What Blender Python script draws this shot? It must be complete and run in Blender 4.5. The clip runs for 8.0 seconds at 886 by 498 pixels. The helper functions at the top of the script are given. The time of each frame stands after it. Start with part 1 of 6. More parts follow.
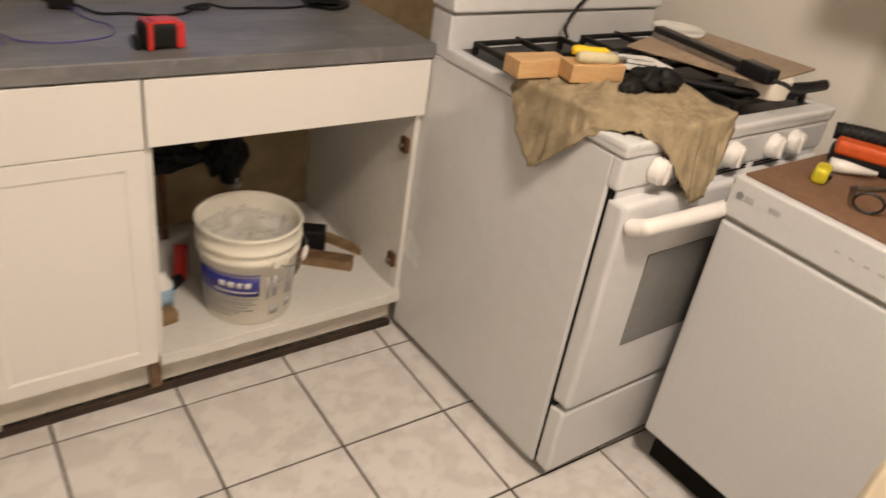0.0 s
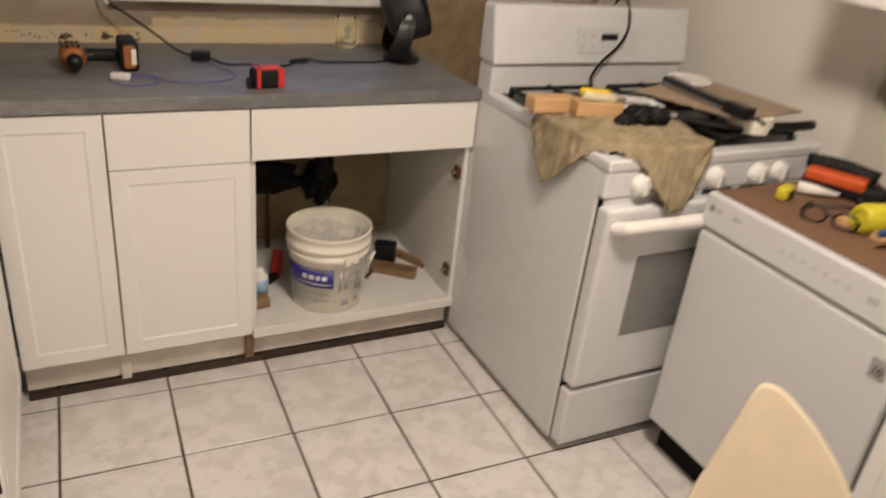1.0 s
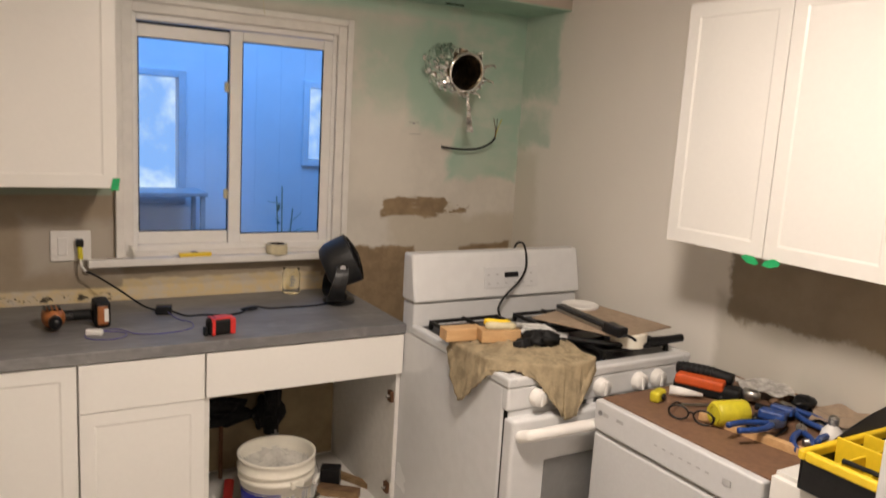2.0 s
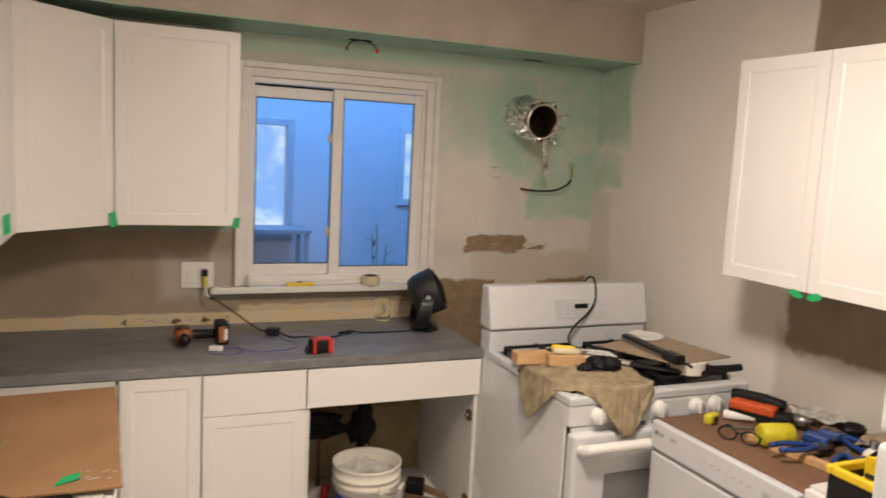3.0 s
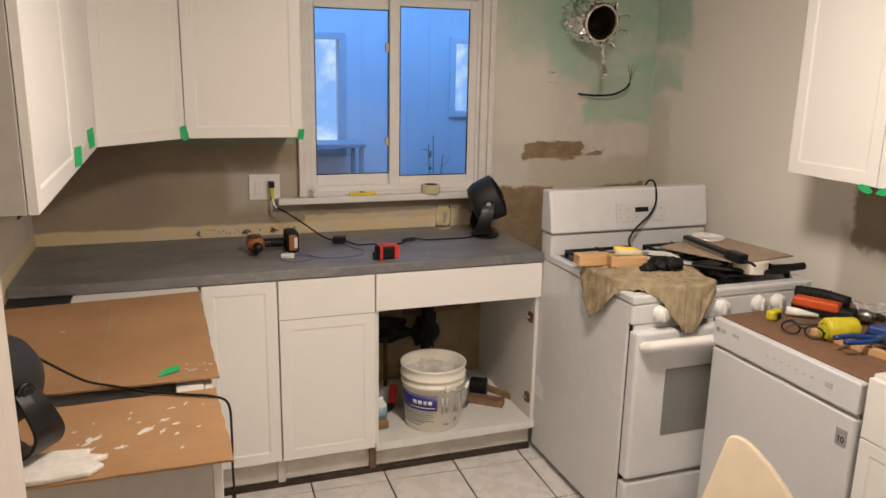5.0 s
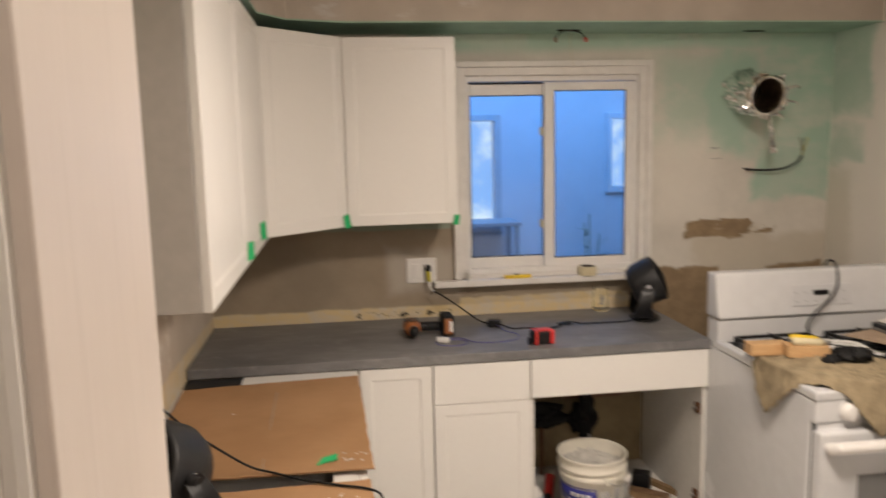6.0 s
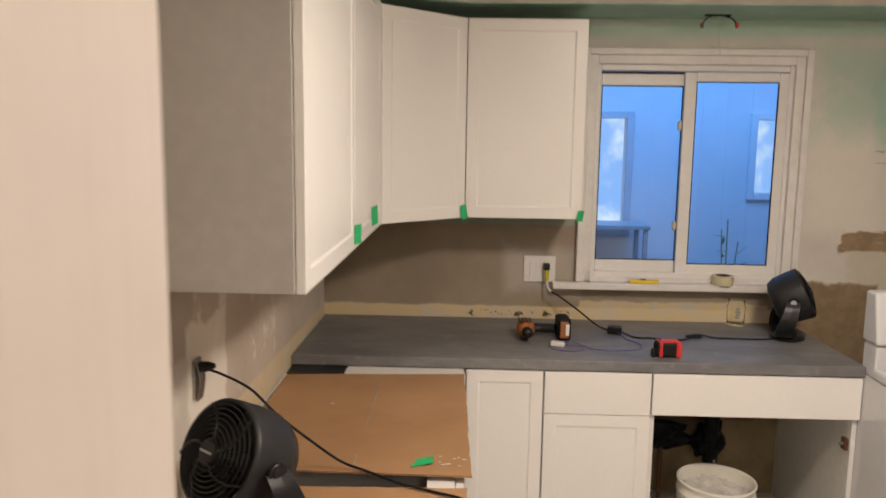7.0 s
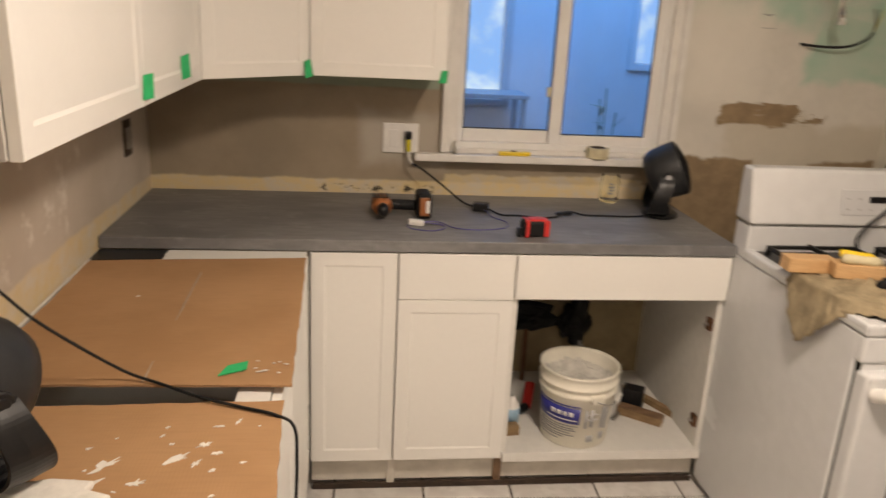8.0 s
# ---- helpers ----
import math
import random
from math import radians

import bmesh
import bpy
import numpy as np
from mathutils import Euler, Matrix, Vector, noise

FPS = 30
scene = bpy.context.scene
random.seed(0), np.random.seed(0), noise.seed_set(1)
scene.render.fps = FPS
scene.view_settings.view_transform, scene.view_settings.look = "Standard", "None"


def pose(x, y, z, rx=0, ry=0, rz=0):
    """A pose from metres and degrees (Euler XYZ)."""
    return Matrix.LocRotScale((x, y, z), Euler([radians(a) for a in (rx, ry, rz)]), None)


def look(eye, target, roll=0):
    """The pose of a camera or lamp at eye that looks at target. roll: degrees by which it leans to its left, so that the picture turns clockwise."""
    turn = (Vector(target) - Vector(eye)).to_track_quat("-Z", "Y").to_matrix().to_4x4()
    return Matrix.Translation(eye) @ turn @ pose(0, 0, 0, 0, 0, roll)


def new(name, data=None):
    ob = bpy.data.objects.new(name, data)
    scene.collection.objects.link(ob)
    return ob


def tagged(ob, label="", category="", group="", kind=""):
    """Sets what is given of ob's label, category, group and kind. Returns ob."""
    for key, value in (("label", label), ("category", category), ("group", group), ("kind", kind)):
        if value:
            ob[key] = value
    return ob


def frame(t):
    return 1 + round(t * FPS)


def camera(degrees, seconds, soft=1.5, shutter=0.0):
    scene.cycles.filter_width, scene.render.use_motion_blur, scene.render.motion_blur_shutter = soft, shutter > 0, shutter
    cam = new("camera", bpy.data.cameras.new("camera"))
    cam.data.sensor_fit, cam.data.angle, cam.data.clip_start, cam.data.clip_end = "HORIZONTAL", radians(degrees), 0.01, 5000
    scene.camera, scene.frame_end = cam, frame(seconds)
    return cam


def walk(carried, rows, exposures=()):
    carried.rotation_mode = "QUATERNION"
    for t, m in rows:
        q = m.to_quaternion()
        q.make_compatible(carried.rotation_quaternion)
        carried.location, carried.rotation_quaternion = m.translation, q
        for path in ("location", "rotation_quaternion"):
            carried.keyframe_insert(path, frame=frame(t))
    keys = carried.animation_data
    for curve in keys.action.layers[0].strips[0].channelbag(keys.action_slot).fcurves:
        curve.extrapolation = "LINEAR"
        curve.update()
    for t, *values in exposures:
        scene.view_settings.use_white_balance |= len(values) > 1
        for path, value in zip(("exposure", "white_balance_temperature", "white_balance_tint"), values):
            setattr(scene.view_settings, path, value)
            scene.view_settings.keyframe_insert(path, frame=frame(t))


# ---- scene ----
cam = camera(60.6, 8.0, soft=1.5, shutter=0.45)
PATH = [
    (0, (0.851, 0.269, 1.442), (1.949, 1.6, 0.431), 9.1),
    (0.5, (0.847, -0.02, 1.457), (1.649, 1.497, 0.43), 5.1),
    (0.6, (0.843, -0.065, 1.463), (1.624, 1.463, 0.436), 4.7),
    (1, (0.792, -0.234, 1.513), (1.658, 1.335, 0.625), 6.5),
    (1.2, (0.754, -0.298, 1.58), (1.762, 1.211, 0.739), 7.3),
    (1.5, (0.78, -0.441, 1.614), (1.837, 1.141, 1.0), 6.5),
    (1.7, (0.757, -0.506, 1.639), (1.792, 1.14, 1.17), 4.8),
    (2.8, (0.654, -0.859, 1.671), (1.511, 0.934, 1.447), 3.2),
    (3, (0.639, -0.912, 1.69), (1.412, 0.916, 1.445), 2.9),
    (3.5, (0.568, -0.971, 1.688), (1.243, 0.888, 1.389), 2.1),
    (4, (0.517, -0.966, 1.653), (1.176, 0.872, 1.227), 2.0),
    (4.2, (0.529, -0.957, 1.653), (1.199, 0.864, 1.167), 1.8),
    (5.5, (0.569, -0.946, 1.67), (1.159, 0.921, 1.263), -0.8),
    (6, (0.577, -0.919, 1.702), (0.838, 1.044, 1.422), -1.3),
    (6.2, (0.576, -0.896, 1.694), (0.719, 1.083, 1.446), -1.6),
    (6.5, (0.598, -0.882, 1.694), (0.611, 1.103, 1.453), -1.2),
    (6.9, (0.607, -0.797, 1.671), (0.546, 1.185, 1.407), 0.4),
    (7, (0.611, -0.762, 1.658), (0.549, 1.218, 1.379), 0.8),
    (7.2, (0.644, -0.682, 1.641), (0.634, 1.288, 1.299), 0.2),
    (7.5, (0.66, -0.54, 1.614), (0.928, 1.381, 1.124), 0.3),
    (7.7, (0.68, -0.474, 1.602), (1.069, 1.394, 1.003), 2.5),
    (8, (0.742, -0.429, 1.59), (0.983, 1.465, 0.996), 3.0),
]
EXPOSURES = [(0, 0.05, 6640, 10), (0.5, 0.0, 6500, 10), (1.0, -0.02, 6380, 10), (1.5, -0.03, 6300, 10), (3, -0.03, 6280, 10), (4, -0.07, 6280, 10), (5.5, -0.04, 6280, 10), (7, -0.03, 6300, 10),
             (7.5, -0.02, 6430, 10), (8, 0.0, 6680, 10)]
walk(cam, [(t, look(eye, target, roll)) for t, eye, target, roll in PATH], EXPOSURES)

# ---- light ----
world = bpy.data.worlds.new("sky")
scene.world = world
world.use_nodes = True
wn = world.node_tree.nodes
sky = wn.new("ShaderNodeTexSky")
sky.sky_type = "NISHITA"
sky.sun_disc = False
sky.sun_elevation = radians(34)
sky.sun_rotation = radians(270)
world.node_tree.links.new(sky.outputs[0], wn["Background"].inputs[0])
wn["Background"].inputs[1].default_value = 0.05


def lamp(name, kind, m, energy, color, size=0.3, size_y=None, shape="DISK"):
    d = bpy.data.lights.new(name, kind)
    d.energy, d.color = energy, color
    if kind == "AREA":
        d.shape, d.size = shape, size
        if size_y:
            d.size_y = size_y
    elif kind == "SUN":
        d.angle = radians(size)
    else:
        d.shadow_soft_size = size
    ob = new(name, d)
    ob.matrix_world = m
    return ob


LAMP = (1.50, 0.37, 2.33)
WARM = (1.0, 0.845, 0.705)
lamp("kitchen_lamp", "AREA", pose(*LAMP), 35, WARM, 0.36)
lamp("kitchen_bulb", "POINT", pose(LAMP[0], LAMP[1], 2.24), 12, WARM, 0.09)
# added fill behind the camera for south faces; no known hall lamp
lamp("hall_fill", "POINT", pose(1.0, -1.9, 2.25), 22, WARM, 0.12)
DAY = (0.13, 0.40, 1.0)
# blue fill lamp added above the porch, tilted away from the kitchen window
lamp("porch_fill", "AREA", pose(1.9, 4.02, 2.92, 38, 0, 0), 58, DAY, 3.0, 1.3, "RECTANGLE")
lamp("sun", "SUN", look((-10, 0, 6.7), (0, 0, 0)), 0.8, (1.0, 0.94, 0.86), 10)

# ---- materials ----


class Nodes:
    """A small builder of material nodes."""

    def __init__(self, name):
        self.mat = bpy.data.materials.new(name)
        self.mat.use_nodes = True
        self.tree = self.mat.node_tree
        self.shader = self.tree.nodes["Principled BSDF"]
        self.coord = self.add("ShaderNodeTexCoord")

    def add(self, kind):
        return self.tree.nodes.new(kind)

    def put(self, value, socket):
        if isinstance(value, bpy.types.NodeSocket):
            self.tree.links.new(value, socket)
        elif isinstance(value, tuple) and len(value) == 3 and socket.type == "RGBA":
            socket.default_value = (*value, 1)
        else:
            socket.default_value = value

    def math(self, op, a, b=0.0, clamp=False):
        n = self.add("ShaderNodeMath")
        n.operation, n.use_clamp = op, clamp
        self.put(a, n.inputs[0])
        self.put(b, n.inputs[1])
        return n.outputs[0]

    def noise(self, scale, detail=4.0, rough=0.55, stretch=(1, 1, 1), shift=(0, 0, 0), source="Object"):
        mp = self.add("ShaderNodeMapping")
        mp.inputs["Scale"].default_value = stretch
        mp.inputs["Location"].default_value = shift
        self.put(self.coord.outputs[source], mp.inputs[0])
        n = self.add("ShaderNodeTexNoise")
        self.put(mp.outputs[0], n.inputs["Vector"])
        n.inputs["Scale"].default_value, n.inputs["Detail"].default_value = scale, detail
        n.inputs["Roughness"].default_value = rough
        return n.outputs["Fac"]

    def ramp(self, fac, lo, hi):
        n = self.add("ShaderNodeMapRange")
        n.interpolation_type = "SMOOTHSTEP"
        self.put(fac, n.inputs[0])
        n.inputs[1].default_value, n.inputs[2].default_value = lo, hi
        return n.outputs[0]

    def mix(self, fac, a, b):
        n = self.add("ShaderNodeMix")
        n.data_type = "RGBA"
        self.put(fac, n.inputs[0])
        self.put(a, n.inputs[6])
        self.put(b, n.inputs[7])
        return n.outputs[2]

    def axes(self):
        n = self.add("ShaderNodeSeparateXYZ")
        self.put(self.coord.outputs["Object"], n.inputs[0])
        return n.outputs

    def patch(self, u, v, u0, u1, v0, v1, ragged=0.05, scale=7.0, soft=0.008, stretch=(1, 1, 1), shift=(0, 0, 0)):
        """A mask: 1 inside a ragged rectangle of the coordinates u and v."""
        du = self.math("SUBTRACT", self.math("ABSOLUTE", self.math("SUBTRACT", u, (u0 + u1) / 2)), (u1 - u0) / 2)
        dv = self.math("SUBTRACT", self.math("ABSOLUTE", self.math("SUBTRACT", v, (v0 + v1) / 2)), (v1 - v0) / 2)
        d = self.math("MAXIMUM", du, dv)
        wob = self.math("MULTIPLY", self.math("SUBTRACT", self.noise(scale, 5, 0.6, stretch, shift), 0.5), ragged * 4)
        return self.ramp(self.math("ADD", d, wob), soft, -soft)

    def finish(self, color, rough=0.5, bump=None, strength=0.2, distance=0.002, metal=0.0, spec=0.5):
        self.put(color, self.shader.inputs["Base Color"])
        self.put(rough, self.shader.inputs["Roughness"])
        self.put(metal, self.shader.inputs["Metallic"])
        self.shader.inputs["Specular IOR Level"].default_value = spec
        if bump is not None:
            b = self.add("ShaderNodeBump")
            b.inputs["Strength"].default_value, b.inputs["Distance"].default_value = strength, distance
            self.put(bump, b.inputs["Height"])
            self.put(b.outputs[0], self.shader.inputs["Normal"])
        return self.mat


def shade(c, k):
    return tuple(min(1.0, v * k) for v in c)


def simple(name, color, rough=0.5, metal=0.0, scale=40.0, vary=0.12, bump=0.08, stretch=(1, 1, 1), wear=0.0, spec=0.5):
    """Grain at one scale and cloudy variation at a larger one."""
    n = Nodes(name)
    fine = n.noise(scale, 4, 0.6, stretch)
    broad = n.noise(scale * 0.12, 3, 0.5, stretch)
    c = n.mix(n.ramp(fine, 0.3, 0.7), shade(color, 1 - vary), shade(color, 1 + vary * 0.6))
    c = n.mix(n.math("MULTIPLY", n.ramp(broad, 0.35, 0.75), 0.5), c, shade(color, 1 - vary * 1.2))
    if wear:
        c = n.mix(n.math("MULTIPLY", n.ramp(n.noise(scale * 0.5, 6, 0.7), 0.62, 0.72), wear), c, shade(color, 0.45))
    r = n.math("ADD", n.math("MULTIPLY", broad, 0.16), rough - 0.08, True)
    return n.finish(c, r, fine, bump, 0.001, metal, spec)


BEIGE, TAUPE, GREEN = (0.66, 0.625, 0.56), (0.295, 0.242, 0.175), (0.36, 0.54, 0.43)
BROWN, YELLOW = (0.235, 0.168, 0.098), (0.66, 0.52, 0.27)


def wall_base(n):
    cloud = n.noise(2.2, 5, 0.6)
    fine = n.noise(30, 4, 0.6)
    c = n.mix(n.ramp(cloud, 0.3, 0.7), shade(BEIGE, 0.9), shade(BEIGE, 1.08))
    return n.mix(n.math("MULTIPLY", n.ramp(fine, 0.4, 0.7), 0.18), c, shade(BEIGE, 0.82))


def wall_north_material():
    n = Nodes("skimmed_plaster_north")
    x, y, z = n.axes()
    c = wall_base(n)
    blot = n.ramp(n.noise(3.4, 5, 0.55, shift=(3.1, 0, 1.7)), 0.40, 0.56)
    streak = n.ramp(n.noise(5.5, 5, 0.6, (0.7, 1, 1.3), (1.4, 0, 6.2)), 0.36, 0.60)
    fade = n.math("ADD", n.math("MULTIPLY", blot, 0.45), 0.40)
    thin = n.math("MULTIPLY", n.patch(x, z, 2.02, 3.3, 1.72, 2.08, 0.10, 3.0, 0.10), n.math("MULTIPLY", blot, 0.60))
    around = n.math("MULTIPLY", n.patch(x, z, 2.24, 2.52, 1.60, 2.06, 0.07, 4.0, 0.06), fade)
    beside = n.math("MULTIPLY", n.patch(x, z, 2.54, 3.0, 1.62, 2.2, 0.06, 4.0, 0.05), n.math("ADD", n.math("MULTIPLY", streak, 0.42), 0.46))
    below = n.math("MULTIPLY", n.patch(x, z, 2.50, 2.87, 1.40, 1.66, 0.035, 5.0, 0.02), n.math("ADD", n.math("MULTIPLY", streak, 0.25), 0.62))
    band = n.math("MULTIPLY", n.patch(x, z, 0.9, 3.3, 2.095, 2.5, 0.014, 3, 0.03), n.math("ADD", n.math("MULTIPLY", blot, 0.25), 0.55))
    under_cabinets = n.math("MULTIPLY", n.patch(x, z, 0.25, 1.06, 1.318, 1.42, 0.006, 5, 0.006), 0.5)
    green = thin
    for m in (around, beside, below, band):
        green = n.math("MAXIMUM", green, m)
    c = n.mix(green, c, GREEN)
    # a paler skim coat beside the window casing
    skim_and_shade = n.math("MULTIPLY", n.patch(x, z, 2.02, 2.30, 1.30, 1.72, 0.10, 3.2, 0.08), 0.5)
    c = n.mix(skim_and_shade, c, shade(BEIGE, 1.16))
    ochre = n.math("MULTIPLY", n.patch(x, z, 2.22, 2.93, 1.03, 1.24, 0.05, 4.5, 0.03), 0.55)
    c = n.mix(ochre, c, (0.50, 0.44, 0.33))
    taupe = n.math("MAXIMUM", n.patch(x, z, -0.2, 1.10, 0.5, 1.5, 0.012, 6), n.patch(x, z, 1.0, 2.03, 0.5, 1.07, 0.008, 6))
    tone = n.mix(n.ramp(n.noise(4, 5, 0.6), 0.3, 0.7), shade(TAUPE, 0.88), shade(TAUPE, 1.12))
    c = n.mix(taupe, c, tone)
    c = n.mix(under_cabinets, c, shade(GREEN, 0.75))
    pale = n.math("MULTIPLY", n.patch(x, z, 0.78, 1.08, 1.03, 1.22, 0.03, 5, 0.04), 0.5)
    c = n.mix(pale, c, shade(BEIGE, 0.8))
    glue = n.mix(n.ramp(n.noise(14, 5, 0.7), 0.35, 0.75), YELLOW, shade(BEIGE, 0.85))
    c = n.mix(n.math("MULTIPLY", n.patch(x, z, -0.2, 2.0, 0.8, 0.966, 0.008, 9, 0.006), 0.85), c, glue)
    c = n.mix(n.math("MULTIPLY", n.patch(x, z, 1.1, 1.9, 0.8, 0.995, 0.012, 8, 0.006), 0.7), c, glue)
    spots = n.math("MULTIPLY", n.patch(x, z, 0.62, 1.06, 0.92, 0.945, 0.004, 20), n.ramp(n.noise(34, 3, 0.6), 0.54, 0.6))
    c = n.mix(spots, c, (0.04, 0.03, 0.02))
    bare = n.mix(n.ramp(n.noise(20, 4, 0.6), 0.3, 0.7), BROWN, shade(BROWN, 1.35))
    torn = n.patch(x, z, 2.17, 2.50, 1.225, 1.315, 0.028, 11, 0.006, (0.45, 1, 1.5))
    tail = n.math("MULTIPLY", n.patch(x, z, 2.45, 2.62, 1.235, 1.29, 0.02, 13), n.ramp(n.noise(22, 4, 0.6, (0.5, 1, 1.6)), 0.45, 0.51))
    low = n.patch(x, z, 2.10, 2.75, -0.3, 1.02, 0.05, 3.5, 0.01)
    side = n.patch(x, z, 2.58, 2.86, 0.9, 1.082, 0.025, 5, 0.008)
    left = n.patch(x, z, 2.02, 2.34, 0.85, 1.085, 0.045, 3.5, 0.008)
    for m in (torn, tail, low, side, left):
        c = n.mix(m, c, bare)
    white = n.ramp(n.noise(16, 5, 0.65, (0.5, 1, 2)), 0.6, 0.66)
    c = n.mix(n.math("MULTIPLY", n.math("MULTIPLY", white, torn), 0.35), c, shade(BEIGE, 0.9))
    return n.finish(c, 0.78, n.noise(26, 6, 0.65), 0.35, 0.002)


def wall_east_material():
    n = Nodes("skimmed_plaster_east")
    x, y, z = n.axes()
    c = n.mix(0.8, wall_base(n), (0.84, 0.80, 0.74))
    cloud = n.ramp(n.noise(4.2, 5, 0.6, shift=(0, 3, 1)), 0.36, 0.56)
    upper = n.math("MULTIPLY", n.patch(y, z, 2.17, 2.7, 1.78, 2.25, 0.045, 4.5, 0.03), n.math("ADD", n.math("MULTIPLY", cloud, 0.3), 0.45))
    lower = n.math("MULTIPLY", n.patch(y, z, 2.21, 2.7, 1.58, 1.74, 0.05, 5.0, 0.03), n.math("ADD", n.math("MULTIPLY", cloud, 0.35), 0.25))
    c = n.mix(n.math("MAXIMUM", upper, lower), c, GREEN)
    drip = n.math("MULTIPLY", n.patch(y, z, 2.27, 2.7, 1.05, 1.52, 0.05, 5.0, 0.05), 0.35)
    c = n.mix(drip, c, (0.50, 0.46, 0.34))
    hue = n.ramp(n.noise(2.6, 4, 0.6, shift=(0, 2, 5)), 0.5, 0.7)
    c = n.mix(n.math("MULTIPLY", n.math("MULTIPLY", hue, n.patch(y, z, -0.2, 1.0, 0.9, 1.06, 0.04, 4, 0.05)), 0.3), c, GREEN)
    # duller plaster tone paints in the shade below the wall cabinet
    skim_and_shade = n.math("MULTIPLY", n.patch(y, z, -0.6, 1.16, 0.7, 1.12, 0.03, 4.5, 0.03), 0.6)
    c = n.mix(skim_and_shade, c, (0.44, 0.41, 0.34))
    old = n.mix(n.ramp(n.noise(5, 5, 0.6), 0.3, 0.7), shade(TAUPE, 0.95), shade(TAUPE, 1.2))
    c = n.mix(n.patch(y, z, -0.6, 1.12, 1.06, 1.5, 0.04, 5.5, 0.012), c, old)
    c = n.mix(n.patch(y, z, -0.6, 1.13, 2.0, 2.6, 0.01, 5, 0.008), c, old)
    return n.finish(c, 0.78, n.noise(26, 6, 0.65), 0.3, 0.002)


def wall_west_material():
    n = Nodes("patched_drywall_west")
    x, y, z = n.axes()
    base = n.mix(n.ramp(n.noise(3, 5, 0.6), 0.3, 0.7), (0.45, 0.39, 0.32), (0.54, 0.48, 0.41))
    swirl = n.ramp(n.noise(5, 6, 0.7, (1, 1.6, 1), (4, 0, 2)), 0.53, 0.62)
    c = n.mix(n.math("MULTIPLY", swirl, n.patch(y, z, 0.2, 1.75, 0.98, 1.32, 0.06, 4, 0.03)), base, shade(BEIGE, 1.05))
    c = n.mix(n.math("MULTIPLY", n.patch(y, z, -0.6, 0.95, 0.9, 1.16, 0.05, 4, 0.01), 0.7), c, shade(BEIGE, 0.95))
    c = n.mix(n.math("MULTIPLY", n.patch(y, z, 0.84, 1.10, 0.93, 1.24, 0.03, 5, 0.01), 0.8), c, shade(BEIGE, 1.2))
    glue = n.mix(n.ramp(n.noise(14, 5, 0.7), 0.35, 0.75), YELLOW, shade(BEIGE, 0.95))
    c = n.mix(n.math("MULTIPLY", n.patch(y, z, -0.5, 2.6, 0.7, 0.965, 0.01, 7, 0.008), 0.8), c, glue)
    return n.finish(c, 0.8, n.noise(22, 6, 0.65), 0.4, 0.002)


def plain_wall(name, color, rough=0.75):
    n = Nodes(name)
    c = n.mix(n.ramp(n.noise(2.2, 5, 0.6), 0.3, 0.7), shade(color, 0.88), shade(color, 1.08))
    c = n.mix(n.math("MULTIPLY", n.ramp(n.noise(28, 4, 0.6), 0.4, 0.7), 0.2), c, shade(color, 0.82))
    return n.finish(c, rough, n.noise(26, 6, 0.65), 0.25, 0.002)


def soffit_material():
    n = Nodes("soffit_plaster")
    x, y, z = n.axes()
    c = n.mix(n.ramp(n.noise(2.5, 5, 0.6), 0.35, 0.7), (0.46, 0.405, 0.34), (0.55, 0.49, 0.415))
    smear = n.ramp(n.noise(6, 6, 0.7, (1, 1, 2.2)), 0.55, 0.66)
    c = n.mix(n.math("MULTIPLY", n.math("MULTIPLY", smear, n.patch(x, z, -0.3, 1.15, 2.16, 2.5, 0.04, 5, 0.04)), 0.7), c, (0.62, 0.60, 0.56))
    under = n.ramp(z, 2.172, 2.168)
    gn = n.mix(n.ramp(n.noise(5, 5, 0.6), 0.3, 0.7), shade(GREEN, 0.8), shade(GREEN, 1.0))
    c = n.mix(under, c, gn)
    return n.finish(c, 0.75, n.noise(26, 6, 0.65), 0.25, 0.002)


def tile_material():
    n = Nodes("mottled_ceramic_tile")
    info = n.add("ShaderNodeObjectInfo")
    off = n.add("ShaderNodeVectorMath")
    off.operation = "MULTIPLY_ADD"
    comb = n.add("ShaderNodeCombineXYZ")
    for i in range(3):
        n.put(info.outputs["Random"], comb.inputs[i])
    n.put(comb.outputs[0], off.inputs[0])
    off.inputs[1].default_value = (9, 17, 5)
    n.put(n.coord.outputs["Object"], off.inputs[2])

    def cloud(scale, detail, rough):
        t = n.add("ShaderNodeTexNoise")
        n.put(off.outputs[0], t.inputs["Vector"])
        t.inputs["Scale"].default_value, t.inputs["Detail"].default_value, t.inputs["Roughness"].default_value = scale, detail, rough
        return t.outputs["Fac"]
    c = n.mix(n.ramp(cloud(13, 4, 0.55), 0.44, 0.58), (0.69, 0.665, 0.64), (0.615, 0.585, 0.56))
    c = n.mix(n.math("MULTIPLY", n.ramp(cloud(26, 4, 0.6), 0.5, 0.66), 0.35), c, (0.52, 0.49, 0.47))
    dirt = n.ramp(n.noise(60, 5, 0.7), 0.66, 0.72)
    c = n.mix(n.math("MULTIPLY", dirt, 0.25), c, (0.25, 0.22, 0.19))
    tone = n.math("ADD", n.math("MULTIPLY", info.outputs["Random"], 0.12), 0.0)
    c = n.mix(tone, c, (0.42, 0.40, 0.38))
    return n.finish(c, n.math("ADD", n.math("MULTIPLY", cloud(9, 3, 0.5), 0.2), 0.22), cloud(40, 3, 0.5), 0.06, 0.001)


